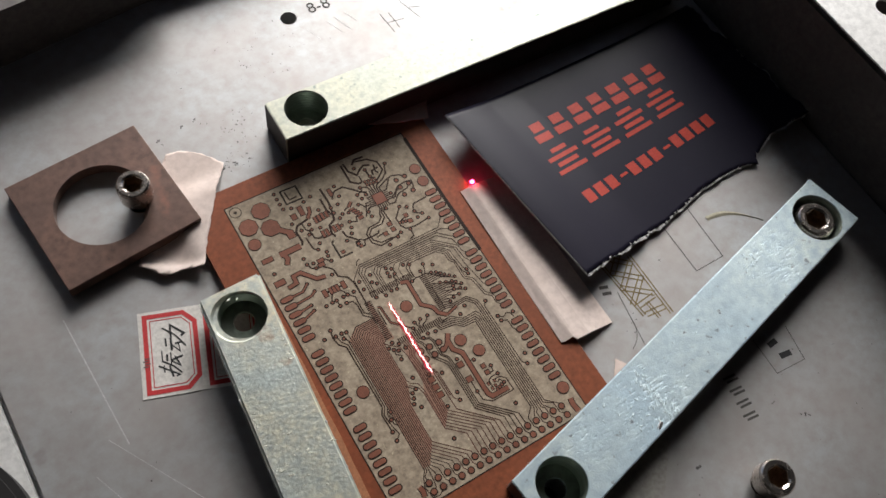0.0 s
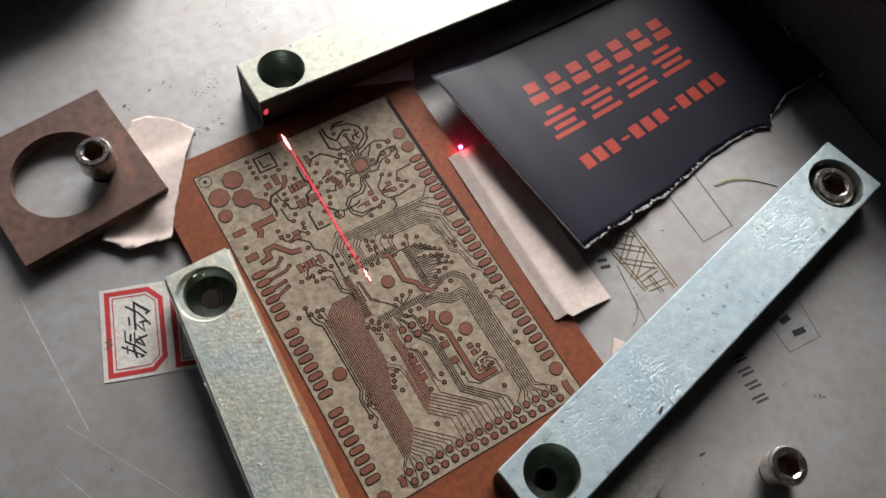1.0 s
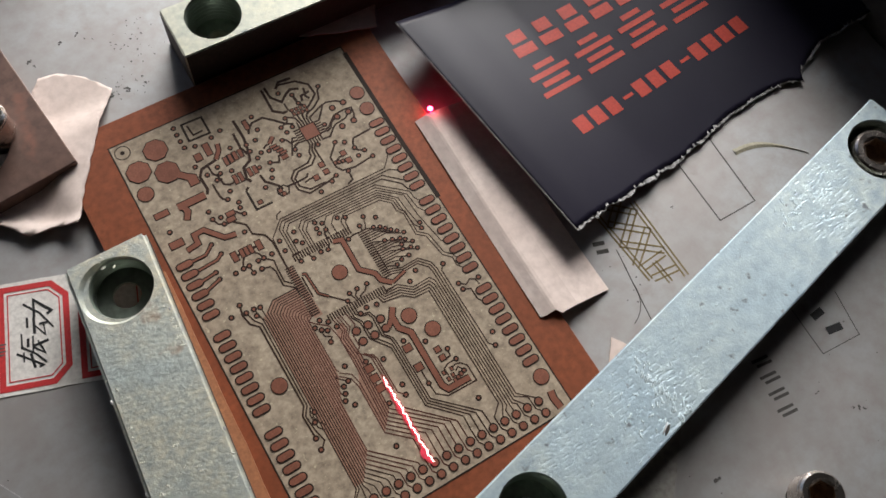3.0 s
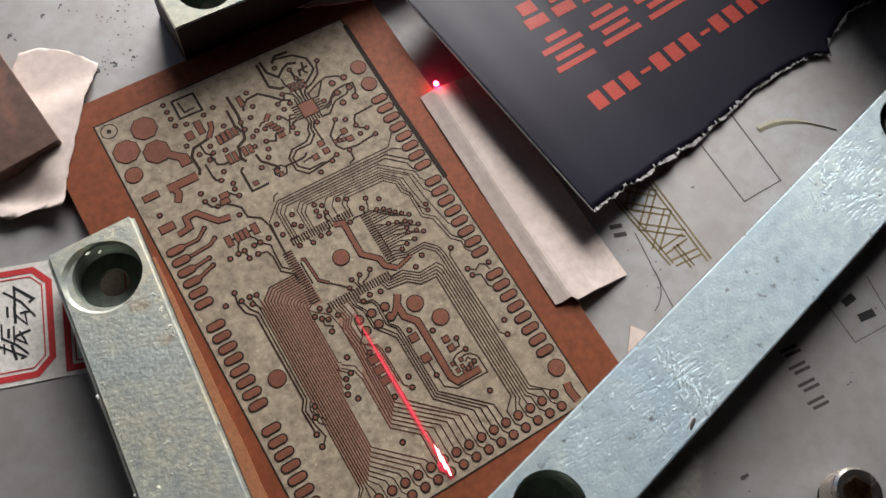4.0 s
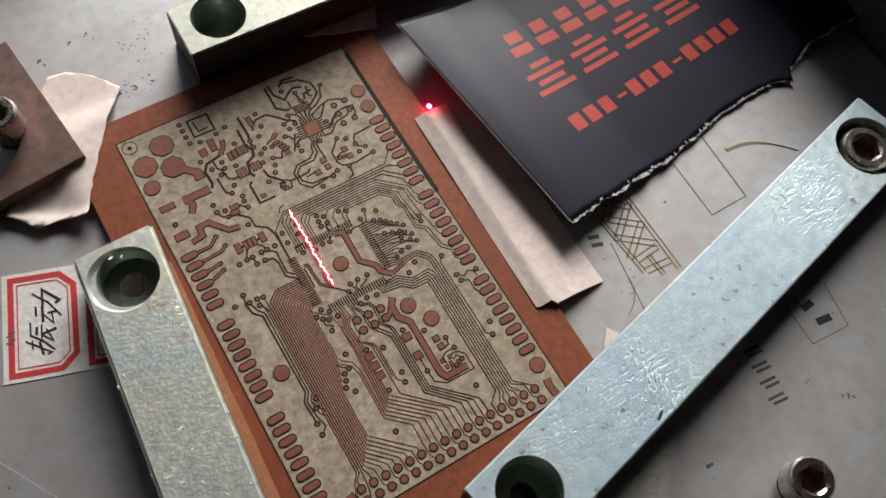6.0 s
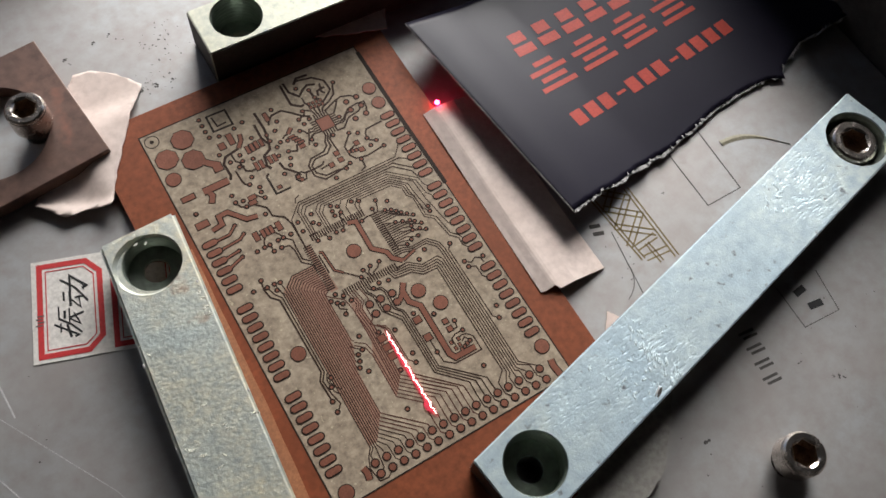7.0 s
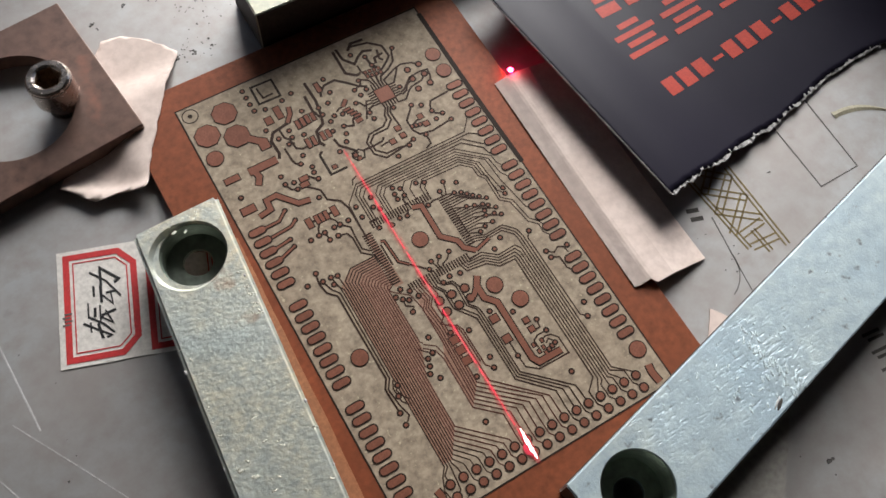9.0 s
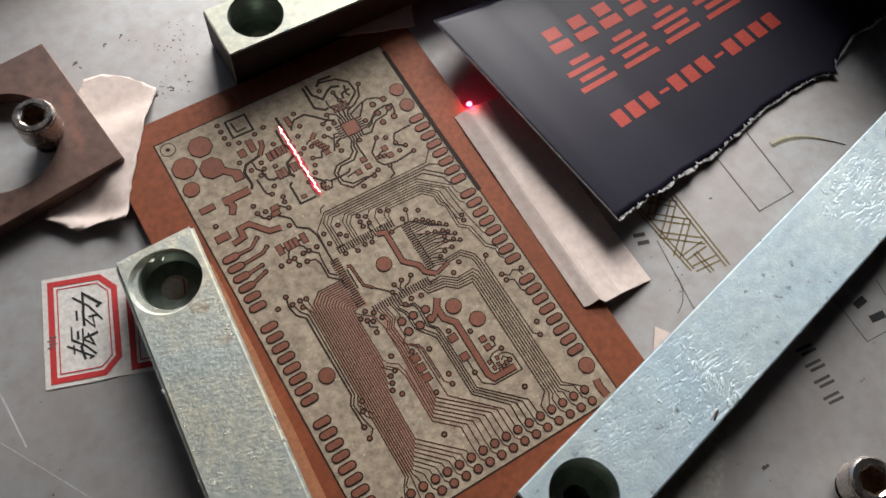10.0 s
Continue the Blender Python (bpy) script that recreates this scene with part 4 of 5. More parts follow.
# bus over the chip to the pads at the edge
BUS = (
    (-0.51, 1.135, [(1.52, 1.13), (1.64, 1.26), (1.70, 1.34)]),
    (-0.36, 1.09, [(1.57, 1.08), (1.70, 0.995)]),
    (-0.32, 1.05, [(1.43, 1.04), (1.66, 0.83), (1.72, 0.814)]),
    (-0.28, 1.005, [(1.39, 0.99), (1.63, 0.77), (1.66, 0.65), (1.72, 0.633)]),
    (-0.10, 0.965, [(1.25, 0.95), (1.66, 0.60), (1.67, 0.47), (1.73, 0.38)]),
    (-0.06, 0.925, [(1.23, 0.905), (1.60, 0.58), (1.63, 0.30), (1.70, 0.20)]),
    (-0.02, 0.885, [(1.22, 0.86), (1.55, 0.59), (1.57, 0.20), (1.66, -0.34), (1.72, -0.384)]),
    (0.26, 0.845, [(1.21, 0.82), (1.45, 0.59), (1.46, 0.40), (1.50, 0.10), (1.53, 0.07)]),
    (0.36, 0.80, [(1.20, 0.78), (1.40, 0.59), (1.41, 0.40), (1.44, 0.08), (1.51, -0.02)]),
    (0.50, 0.755, [(1.19, 0.74), (1.36, 0.58), (1.37, 0.41), (1.43, 0.34), (1.42, -0.04), (1.55, -0.16), (1.60, -0.52), (1.69, -0.61), (1.74, -0.72)]),
    (0.55, 0.71, [(1.18, 0.69), (1.32, 0.56), (1.32, 0.41), (1.39, 0.32), (1.38, -0.07), (1.50, -0.17), (1.56, -0.55), (1.67, -0.66), (1.66, -0.79), (1.74, -0.90)]),
)
for k, (x, y, end) in enumerate(BUS):
    foot = [(-0.54, 0.30), (x, 0.90)] if k == 0 else [(x, 0.5), (x, y - 0.10)]
    track(foot + [(x + (0.24 if k == 0 else 0.09), y)] + end, 0.0165)
track([(-0.20, 1.25), (-0.28, 1.22), (-0.32, 1.14)], 0.02)
track([(0.71, 0.46), (0.71, 0.38), (0.62, 0.36)], 0.02)
track([(0.46, 0.35), (0.56, 0.38), (0.66, 0.37)], 0.026)
track([(0.83, 0.57), (0.80, 0.45), (0.76, 0.37)], 0.02)
track([(0.24, 0.65), (0.19, 0.60), (0.20, 0.5)], 0.03)
track([(0.18, 0.43), (0.12, 0.35)], 0.03)
track([(-0.13, 0.33), (-0.18, 0.46)], 0.02)
for x, y in ((0.15, 0.83), (0.24, 0.77), (0.13, 0.73), (0.24, 0.65), (0.13, 0.64), (0.48, 0.74), (0.59, 0.69), (0.83, 0.57), (0.99, 0.47), (0.71, 0.46), (0.46, 0.35),
             (-0.19, 0.85), (-0.23, 0.70), (-0.16, 0.63), (-0.44, 0.82), (-0.44, 0.64), (-0.31, 0.38), (-0.13, 0.33), (0.01, 0.37), (0.12, 0.35), (1.53, 0.07), (1.51, -0.02)):
    via(x, y, 0.030)

# fan of vias beside the chip
FAN = ((0.88, 0.34), (0.97, 0.30), (1.03, 0.24), (1.09, 0.18), (1.16, 0.12), (1.24, 0.05), (0.92, 0.07), (1.03, 0.03), (1.14, -0.01), (1.20, -0.06), (1.28, -0.14), (1.11, -0.11),
       (1.09, -0.18), (1.21, -0.21), (1.29, -0.27), (1.12, -0.31), (0.99, -0.32), (0.89, -0.36))
for i, (vx, vy) in enumerate(FAN):
    y = 0.37 - 0.0405 * i
    bend = max(0.77, vx - 1.2 * abs(vy - y) - 0.10)
    track([(0.72, y), (bend, y), (vx - 0.05, vy + 0.01), (vx, vy)], 0.0185)
    via(vx, vy, 0.028)

# wide bundle at the side of the chip: two knotted lines, three from vias, fourteen from pins
track([(-1.39, 0.20), (-1.42, 0.05), (-1.39, -0.12), (-1.285, -0.23), (-1.275, -1.54), (-1.355, -1.66), (-1.34, -2.02)], 0.026)
track([(-1.36, 0.05), (-1.31, -0.11), (-1.235, -0.21), (-1.235, -1.56), (-1.32, -1.68), (-1.295, -1.92), (-1.25, -2.10), (-1.34, -2.19)], 0.022)
track([(-1.21, -1.60), (-1.26, -1.70), (-1.245, -1.90), (-1.18, -1.98)], 0.02)
track([(-1.19, -1.69), (-1.235, -1.74), (-1.20, -1.84), (-1.14, -1.92)], 0.02)
for k in range(17):
    x = -1.195 + 0.034 * k
    if k < 3:
        vx, vy = ((-1.24, 0.05), (-1.25, -0.06), (-1.15, 0.03))[k]
        way = [(vx, vy), (x - 0.005, -0.13 - 0.02 * k), (x, -0.24)]
        way = way if k != 1 else [(-1.25, -0.06), (-1.20, -0.13), (x, -0.20)]
    else:
        f = (k - 3) / 13
        y = 0.04 - 0.0365 * (k - 3)
        way = [(-0.55, y), (-0.95 + 0.31 * f, y), (x, min(y - 0.03, -0.09 - 0.36 * f))]
    if k == 0:
        track(way + [(x, -2.88), (-1.275, -2.98), (-1.34, -3.13), (-1.30, -3.36), (-1.17, -3.375), (-1.08, -3.31)], 0.0185)
    elif k == 1:
        to_pad(way + [(x, -2.90), (-1.245, -2.98)], 0, False)
    elif k == 2:
        track(way + [(x, -2.92), (-1.145, -3.10), (-1.16, -3.22), (-1.21, -3.26)], 0.0185)
    elif k == 3:
        to_pad(way + [(x, -2.89), (-1.06, -2.97)], 1, False)
    elif k < 12:
        j = 11 - k
        turn = -2.51 - 0.0485 * j
        reach = HEAD_X[5 - j // 2] - 0.10 * (j % 2)
        to_pad(way + [(x, turn), (reach - 0.01, -3.0 + 0.006 * j)], 5 - j // 2, j % 2 == 1, fresh if k > 7 else tracks, 0.0155)
    else:
        end = -1.77 + 0.11 * (k - 12)
        track(way + [(x, end), (x + 0.03, end - 0.03)], 0.0155, fresh)
for x, y in ((-1.39, 0.20), (-1.36, 0.05), (-1.24, 0.05), (-1.15, 0.03), (-1.25, -0.06), (-1.57, 0.09), (-1.34, -2.02), (-1.35, -2.19), (-1.19, -1.69), (-1.25, -1.82),
             (-0.58, -1.54), (-0.67, -1.58), (-0.70, -1.68), (-0.75, -1.77), (-0.66, -1.88), (-0.52, -1.33), (-0.45, -2.66)):
    via(x, y, 0.032)
track([(-0.72, -1.40), (-0.67, -1.46), (-0.58, -1.54)], 0.02)

# second bundle: from the pins under the chip, joined by two jogged lines, down to the header
for k in range(7):
    x = -0.49 + 0.036 * k
    if k < 2:
        way = [(-0.66 + 0.03 * k, -1.42 + 0.04 * k), (-0.53 + 0.04 * k, -1.53 + 0.05 * k), (x, -1.68 + 0.04 * k)]
    elif k == 2:
        way = [(-0.585, -0.46), (-0.65, -0.50), (-0.60, -0.56), (-0.43, -0.70), (-0.385, -0.92), (-0.385, -1.45)]
    else:
        px = -0.38 + 0.04 * (k - 2)
        way = [(px, -0.64), (px + 0.04, -0.86), (px - 0.05, -0.97), (x + 0.03, -1.30)]
    turn = -2.42 + 0.043 * k
    way += [(x - 0.004, turn), (-0.20 + 0.094 * k, -2.69 - 0.008 * k)]
    to_pad(way, 6 + k // 2, k % 2 == 0, fresh, 0.0175)
# lines through the middle
track([(-0.14, -0.64), (-0.10, -0.86), (-0.20, -0.99), (-0.20, -1.18), (-0.28, -1.25), (-0.17, -1.35), (-0.135, -1.40)], 0.0185, fresh)
to_pad([(-0.135, -1.40), (-0.125, -2.22), (0.45, -2.78)], 9, False, fresh)
track([(-0.17, -1.35), (-0.10, -1.37), (-0.065, -1.46), (-0.06, -2.02), (0.02, -2.11)], 0.0185, fresh)
track([(-0.20, -1.30), (-0.13, -1.36), (-0.095, -1.46), (-0.09, -1.95)], 0.0185, fresh)
# four lines that step round the small round pads
for k in range(4):
    x = 0.18 + 0.036 * k
    if k < 2:
        way = [(-0.10 + 0.04 * k, -0.64), (-0.09 + 0.035 * k, -0.76), (-0.02 + 0.035 * k, -0.88), (-0.02 + 0.035 * k, -1.15 + 0.02 * k), (0.13 + 0.036 * k, -1.35 + 0.03 * k), (x, -1.42 + 0.03 * k)]
    else:
        m = k - 2
        way = [(-0.02 + 0.04 * m, -0.64), (-0.02 + 0.04 * m, -0.73), (0.05 + 0.03 * m, -0.80 + 0.02 * m), (0.14 + 0.03 * m, -0.82 + 0.02 * m), (0.17 + 0.036 * m, -0.90), (0.155 + 0.036 * m, -1.20), (0.24 + 0.036 * m, -1.30), (x, -1.40)]
    way += [(x, -2.38 + 0.018 * k), (0.56 + 0.088 * k, -2.77 - 0.024 * k)]
    to_pad(way, 10 + k // 2, k % 2 == 0)

# bundle at the right down to the header: five lines from under the chip, three from its side
for k in range(8):
    x = 1.085 + 0.041 * k
    if k < 5:
        f = k / 4
        way = [(0.38 + 0.04 * k, -0.64), (0.42 + 0.12 * f, -0.77 + 0.13 * f), (0.71 + 0.02 * f, -0.81 + 0.18 * f), (0.85 + 0.07 * f, -0.93 + 0.15 * f), (1.09 + 0.11 * f, -0.945 + 0.18 * f), (x + 0.005, -1.02 + 0.17 * f)]
    else:
        m = 7 - k
        way = [(0.70, -0.36 - 0.039 * m), (0.80, -0.38 - 0.04 * m), (0.92, -0.43 - 0.035 * m), (1.21 - 0.025 * m, -0.42 - 0.035 * m), (1.35 - 0.035 * m, -0.57 - 0.025 * m), (x + 0.005, -0.70)]
    column, lower = 12 + k // 2, k % 2 == 0
    down = -2.86 - 0.045 * k if k < 3 else -2.99 + 0.03 * (k - 3)
    to_pad(way + [(x, down)], column, lower)
track([(1.49, -0.68), (1.42, -0.76), (1.425, -2.06), (1.50, -2.13)], 0.0185)
fat([(0.69, -0.57), (0.83, -0.53), (0.94, -0.50)], 0.035)
# side branches to the last pads
track([(1.53, -1.06), (1.62, -1.13), (1.71, -1.08), (1.78, -1.12), (1.80, -1.22)])
track([(1.54, -1.17), (1.65, -1.22), (1.65, -1.40), (1.71, -1.49)])
for x, y in ((1.53, -1.06), (1.54, -1.17), (1.84, -1.12), (1.49, -0.68), (1.50, -2.13), (1.57, -1.94), (1.08, -0.57), (0.92, -0.68), (0.32, -0.75), (0.17, -0.72), (0.05, -0.76),
             (-0.51, -0.56), (-0.41, -0.64), (-0.34, -0.76), (-0.62, -0.63), (-0.55, -0.70), (-0.48, -0.75), (-0.52, -0.92), (-0.23, -1.42), (-0.24, -2.10), (0.0, -1.51), (0.05, -1.96),
             (0.02, -2.11), (0.38, -1.42), (0.65, -1.58), (0.88, -2.66)):
    via(x, y, 0.032)
track([(-0.55, -0.70), (-0.56, -0.80), (-0.47, -0.86), (-0.52, -0.92)], 0.02)
# little cluster by the wide L-shaped track
for x, y in ((0.74, -1.77), (0.74, -1.91)):
    small_pad(x, y, 0.075, 0.075)
for x, y in ((0.64, -2.11), (0.66, -2.22), (0.74, -2.20), (0.79, -2.26), (0.73, -2.28), (0.77, -2.11), (0.85, -2.24)):
    small_pad(x, y, 0.032, 0.045)
for x, y in ((0.87, -1.83), (0.90, -2.02), (0.91, -2.22), (0.38, -2.13)):
    via(x, y, 0.030)
track([(0.87, -1.83), (0.85, -1.94), (0.76, -1.94)], 0.022)
track([(0.90, -2.02), (0.76, -2.02), (0.68, -2.06), (0.68, -2.18)], 0.022)
track([(0.77, -2.11), (0.84, -2.08), (0.92, -2.10), (0.99, -2.18), (0.99, -2.43), (0.53, -2.42), (0.39, -2.31), (0.38, -2.13), (0.38, -1.90)], 0.022)
track([(0.80, -2.17), (0.86, -2.13), (0.92, -2.21)], 0.022)
track([(0.79, -2.26), (0.84, -2.20), (0.85, -2.24)], 0.02)
# inside of the chip's square
fat([(-0.40, 0.19), (-0.35, 0.17), (-0.33, -0.19), (-0.22, -0.30)], 0.020)
track([(-0.22, -0.30), (-0.10, -0.42), (-0.02, -0.50), (0.02, -0.56)], 0.026)
track([(-0.42, 0.15), (-0.42, -0.20)], 0.026)
for pts in ([(0.10, -0.56), (0.09, -0.50), (0.06, -0.41)], [(0.13, -0.56), (0.12, -0.48), (0.19, -0.40)], [(0.17, -0.56), (0.18, -0.52), (0.28, -0.48), (0.35, -0.40)]):
    track(pts, 0.022)
    via(*pts[-1], 0.03)
via(-0.02, -0.50, 0.028)


# loose parts and short tracks over the upper part of the circuit
def upper_field():
    def line(pts, w):
        track(pts, w * 1.25)

    # square part with leads on four sides
    quad(halo, 0.82, 2.26, 0.27, 0.27, T0, T1 - 0.0005)
    quad(cores, 0.82, 2.26, 0.235, 0.235, T0, T2)
    for i in range(6):
        d = -0.11 + 0.044 * i
        for pts in ([(0.82 + d, 2.39), (0.82 + d, 2.50)], [(0.82 + d, 2.13), (0.82 + d, 2.03)], [(0.95, 2.26 + d), (1.05, 2.26 + d)], [(0.69, 2.26 + d), (0.59, 2.26 + d)]):
            line(pts, 0.021)
    # lines that leave the square part upwards and to the edge
    line([(0.75, 2.48), (0.73, 2.58), (0.61, 2.66), (0.59, 2.58), (0.46, 2.53)], 0.022)
    line([(0.79, 2.48), (0.78, 2.62), (0.70, 2.76), (0.70, 2.90)], 0.022)
    line([(0.84, 2.48), (0.86, 2.60), (0.99, 2.66), (1.12, 2.75), (1.21, 2.83), (1.20, 3.04), (1.04, 3.19), (0.77, 3.25)], 0.028)
    line([(0.88, 2.48), (0.92, 2.56), (1.08, 2.62), (1.22, 2.72), (1.27, 2.86), (1.32, 2.93)], 0.026)
    line([(0.93, 2.48), (1.02, 2.52), (1.16, 2.58), (1.29, 2.61), (1.44, 2.56), (1.53, 2.48)], 0.024)
    line([(1.04, 2.37), (1.14, 2.49), (1.22, 2.60)], 0.024)
    line([(1.05, 2.17), (1.12, 2.19), (1.29, 2.34), (1.47, 2.36), (1.60, 2.34), (1.58, 2.21), (1.52, 2.11)], 0.024)
    line([(0.93, 2.04), (1.06, 2.03), (1.17, 2.14), (1.23, 2.18), (1.43, 2.21), (1.52, 2.29)], 0.024)
    line([(1.05, 2.13), (1.14, 2.16), (1.20, 2.25), (1.32, 2.29)], 0.024)
    # loops below the square part
    line([(0.71, 2.04), (0.64, 1.94), (0.63, 1.86), (0.53, 1.78), (0.29, 1.76), (0.19, 1.66), (0.19, 1.44), (0.32, 1.30), (0.65, 1.34), (0.81, 1.38)], 0.024)
    line([(0.75, 2.04), (0.69, 1.94), (0.69, 1.83), (0.57, 1.72), (0.34, 1.72), (0.235, 1.63), (0.24, 1.48), (0.36, 1.36), (0.58, 1.36), (0.71, 1.32)], 0.024)
    line([(0.80, 2.04), (0.74, 1.95), (0.74, 1.80), (0.75, 1.66)], 0.024)
    line([(0.07, 1.57), (0.26, 1.56), (0.40, 1.57), (0.45, 1.62)], 0.026)
    line([(0.34, 1.50), (0.44, 1.52), (0.53, 1.50)], 0.022)
    line([(1.07, 1.90), (0.98, 1.80), (0.88, 1.70), (0.88, 1.51), (0.94, 1.41), (1.13, 1.37), (1.47, 1.41)], 0.024)
    line([(1.01, 1.36), (1.0, 1.20), (0.90, 1.16)], 0.022)
    line([(1.29, 1.67), (1.31, 1.76), (1.36, 1.83), (1.67, 1.85)], 0.024)
    line([(1.29, 1.67), (1.32, 1.61), (1.41, 1.56)], 0.024)
    line([(0.93, 1.60), (1.03, 1.64), (1.08, 1.62)], 0.022)
    # lines of the shaded corner under the thick bar
    line([(-0.03, 2.66), (0.0, 2.74), (0.10, 2.82), (0.28, 2.83), (0.42, 2.70), (0.55, 2.56), (0.66, 2.50)], 0.03)
    line([(-0.14, 3.0), (-0.13, 2.64), (-0.17, 2.40), (-0.22, 2.24), (-0.36, 2.17), (-0.40, 1.98), (-0.36, 1.90)], 0.036)
    line([(-0.24, 2.79), (-0.25, 2.50), (-0.20, 2.36)], 0.034)
    line([(0.0, 2.93), (0.02, 2.76)], 0.065)
    line([(0.49, 3.29), (0.48, 2.86), (0.61, 2.75), (0.68, 2.75)], 0.034)
    line([(0.55, 3.31), (0.56, 3.10), (0.68, 2.94), (0.80, 3.04), (0.90, 3.09), (1.03, 3.04)], 0.034)
    line([(0.70, 3.20), (0.80, 3.30), (1.0, 3.28)], 0.036)
    line([(0.88, 2.97), (0.90, 2.79), (0.96, 2.72)], 0.034)
    line([(0.97, 2.80), (1.00, 2.90), (1.15, 2.92)], 0.034)
    line([(1.10, 3.02), (1.06, 2.86), (1.10, 2.80)], 0.03)
    # chain from the far corner to the square part's side
    line([(0.59, 2.17), (0.50, 2.14), (0.47, 2.06)], 0.03)
    line([(0.59, 2.21), (0.46, 2.22), (0.42, 2.30), (0.37, 2.33)], 0.024)
    line([(0.59, 2.26), (0.52, 2.28), (0.44, 2.12), (0.38, 2.0)], 0.022)
    fat([(0.17, 2.36), (0.27, 2.45)], 0.05)
    fat([(0.22, 2.04), (0.33, 2.05)], 0.06)
    for k in range(4):
        small_pad(0.20 + 0.03 * k, 2.29 - 0.055 * k, 0.10, 0.030)
    line([(0.05, 2.32), (0.11, 2.36), (0.17, 2.36)], 0.024)
    line([(0.30, 2.12), (0.20, 2.10), (0.16, 2.0), (0.02, 2.06)], 0.026)
    # ring of tracks to the fat shape
    line([(-0.20, 1.94), (-0.18, 1.80), (-0.12, 1.74), (-0.03, 1.64), (0.0, 1.56)], 0.03)
    ribbon(halo, [(-0.08, 1.60), (0.03, 1.62), (0.09, 1.55), (0.05, 1.46), (-0.06, 1.46), (-0.10, 1.52)], 0.026, T0, T1, True)
    small_pad(-0.05, 1.55, 0.05, 0.05)
    small_pad(-0.02, 1.48, 0.05, 0.05)
    ribbon(halo, [(-0.50, 1.80), (-0.50, 1.44), (-0.24, 1.44)], 0.036, T0, T1)
    line([(-0.44, 1.84), (-0.50, 1.80)], 0.03)
    small_pad(-0.40, 1.53, 0.06, 0.05)
    # outlined square
    ribbon(halo, [(-0.87, 3.30), (-0.54, 3.29), (-0.54, 2.97), (-0.88, 2.98)], 0.035, T0, T1, True)
    line([(-0.80, 3.25), (-0.78, 3.05), (-0.62, 3.06)], 0.024)
    for x, y, w, h in ((-0.88, 2.66, 0.10, 0.12), (-0.70, 2.72, 0.085, 0.21), (-0.54, 2.40, 0.05, 0.14), (-0.46, 2.41, 0.05, 0.14), (-0.38, 2.42, 0.05, 0.14), (-0.29, 2.42, 0.05, 0.13),
                       (-0.55, 2.05, 0.05, 0.15), (-0.46, 2.05, 0.05, 0.15), (-0.31, 2.06, 0.05, 0.14), (-0.22, 2.06, 0.05, 0.13), (0.0, 2.83, 0.06, 0.16), (1.09, 1.67, 0.075, 0.075), (1.11, 1.52, 0.075, 0.075)):
        small_pad(x, y, w, h)
    for x, y in ((0.70, 1.65), (0.71, 1.51), (0.53, 1.49)):
        small_pad(x, y, 0.075, 0.075)
    for k in range(4):
        small_pad(0.90 + 0.06 * k, 1.575 - 0.012 * k, 0.03, 0.045)
        small_pad(0.75 + 0.07 * k, 2.73 - 0.008 * k, 0.032, 0.042)
        small_pad(0.75 + 0.07 * k, 2.65 - 0.008 * k, 0.032, 0.042)
    fat([(-0.53, 2.74), (-0.56, 2.62), (-0.66, 2.50)], 0.055)
    line([(-0.66, 2.50), (-0.80, 2.47), (-0.92, 2.45), (-1.0, 2.34), (-0.99, 2.10), (-1.03, 2.02)], 0.036)
    line([(-0.82, 2.46), (-0.81, 2.30), (-0.76, 2.24), (-0.74, 2.06), (-0.66, 2.01), (-0.56, 2.02)], 0.024)
    line([(-0.89, 2.14), (-0.88, 1.90), (-0.86, 1.84), (-0.80, 1.80)], 0.024)
    line([(-0.81, 2.17), (-0.72, 2.15)], 0.03)
    for x, y in ((1.53, 2.48), (1.33, 2.47), (1.32, 2.29), (1.52, 2.29), (1.52, 2.11), (1.31, 2.10)):
        via(x, y, 0.044)
    for x, y in ((1.08, 2.26), (0.82, 1.99), (1.07, 1.90), (1.20, 1.83), (1.29, 1.67), (1.41, 1.56), (1.47, 1.41), (1.28, 1.52), (0.71, 1.32), (0.81, 1.38), (1.01, 1.36), (0.48, 1.24), (0.46, 2.53),
                 (0.37, 2.32), (0.50, 2.41), (0.62, 2.46), (0.48, 1.96), (0.47, 2.08), (0.0, 1.93), (-0.06, 1.81), (-0.22, 1.71), (0.03, 2.06), (-0.10, 2.22), (-0.01, 2.28), (0.11, 2.25), (-0.15, 2.38),
                 (0.01, 2.52), (0.12, 2.67), (0.14, 2.92), (-0.15, 2.51), (-0.39, 2.58), (-0.54, 2.21), (-0.71, 1.91), (-0.15, 2.06), (0.59, 2.65), (0.70, 3.11)):
        via(x, y, 0.031)
    for x, y in ((-0.99, 2.53), (-0.70, 2.37), (-0.89, 2.32), (-0.71, 2.25), (-0.80, 2.17), (-0.84, 2.86), (-0.56, 2.88), (-0.39, 2.93), (-0.68, 1.68), (-0.70, 1.59), (-1.14, 1.75), (-1.02, 1.58),
                 (-0.69, 1.47), (-1.14, 1.61), (-1.0, 3.04), (-0.99, 2.91), (-1.0, 3.17), (-1.0, 3.30), (-0.80, 1.80), (-1.02, 1.46), (-0.82, 1.20), (0.88, 2.98), (1.32, 2.93), (0.90, 2.80)):
        via(x, y, 0.031)
    # group beside the fat bent track
    small_pad(-0.87, 1.57, 0.12, 0.07)
    small_pad(-0.90, 1.48, 0.12, 0.07)
    line([(-1.14, 1.61), (-1.10, 1.50), (-1.02, 1.46)], 0.022)
    line([(-0.80, 1.58), (-0.75, 1.52), (-0.69, 1.47)], 0.022)
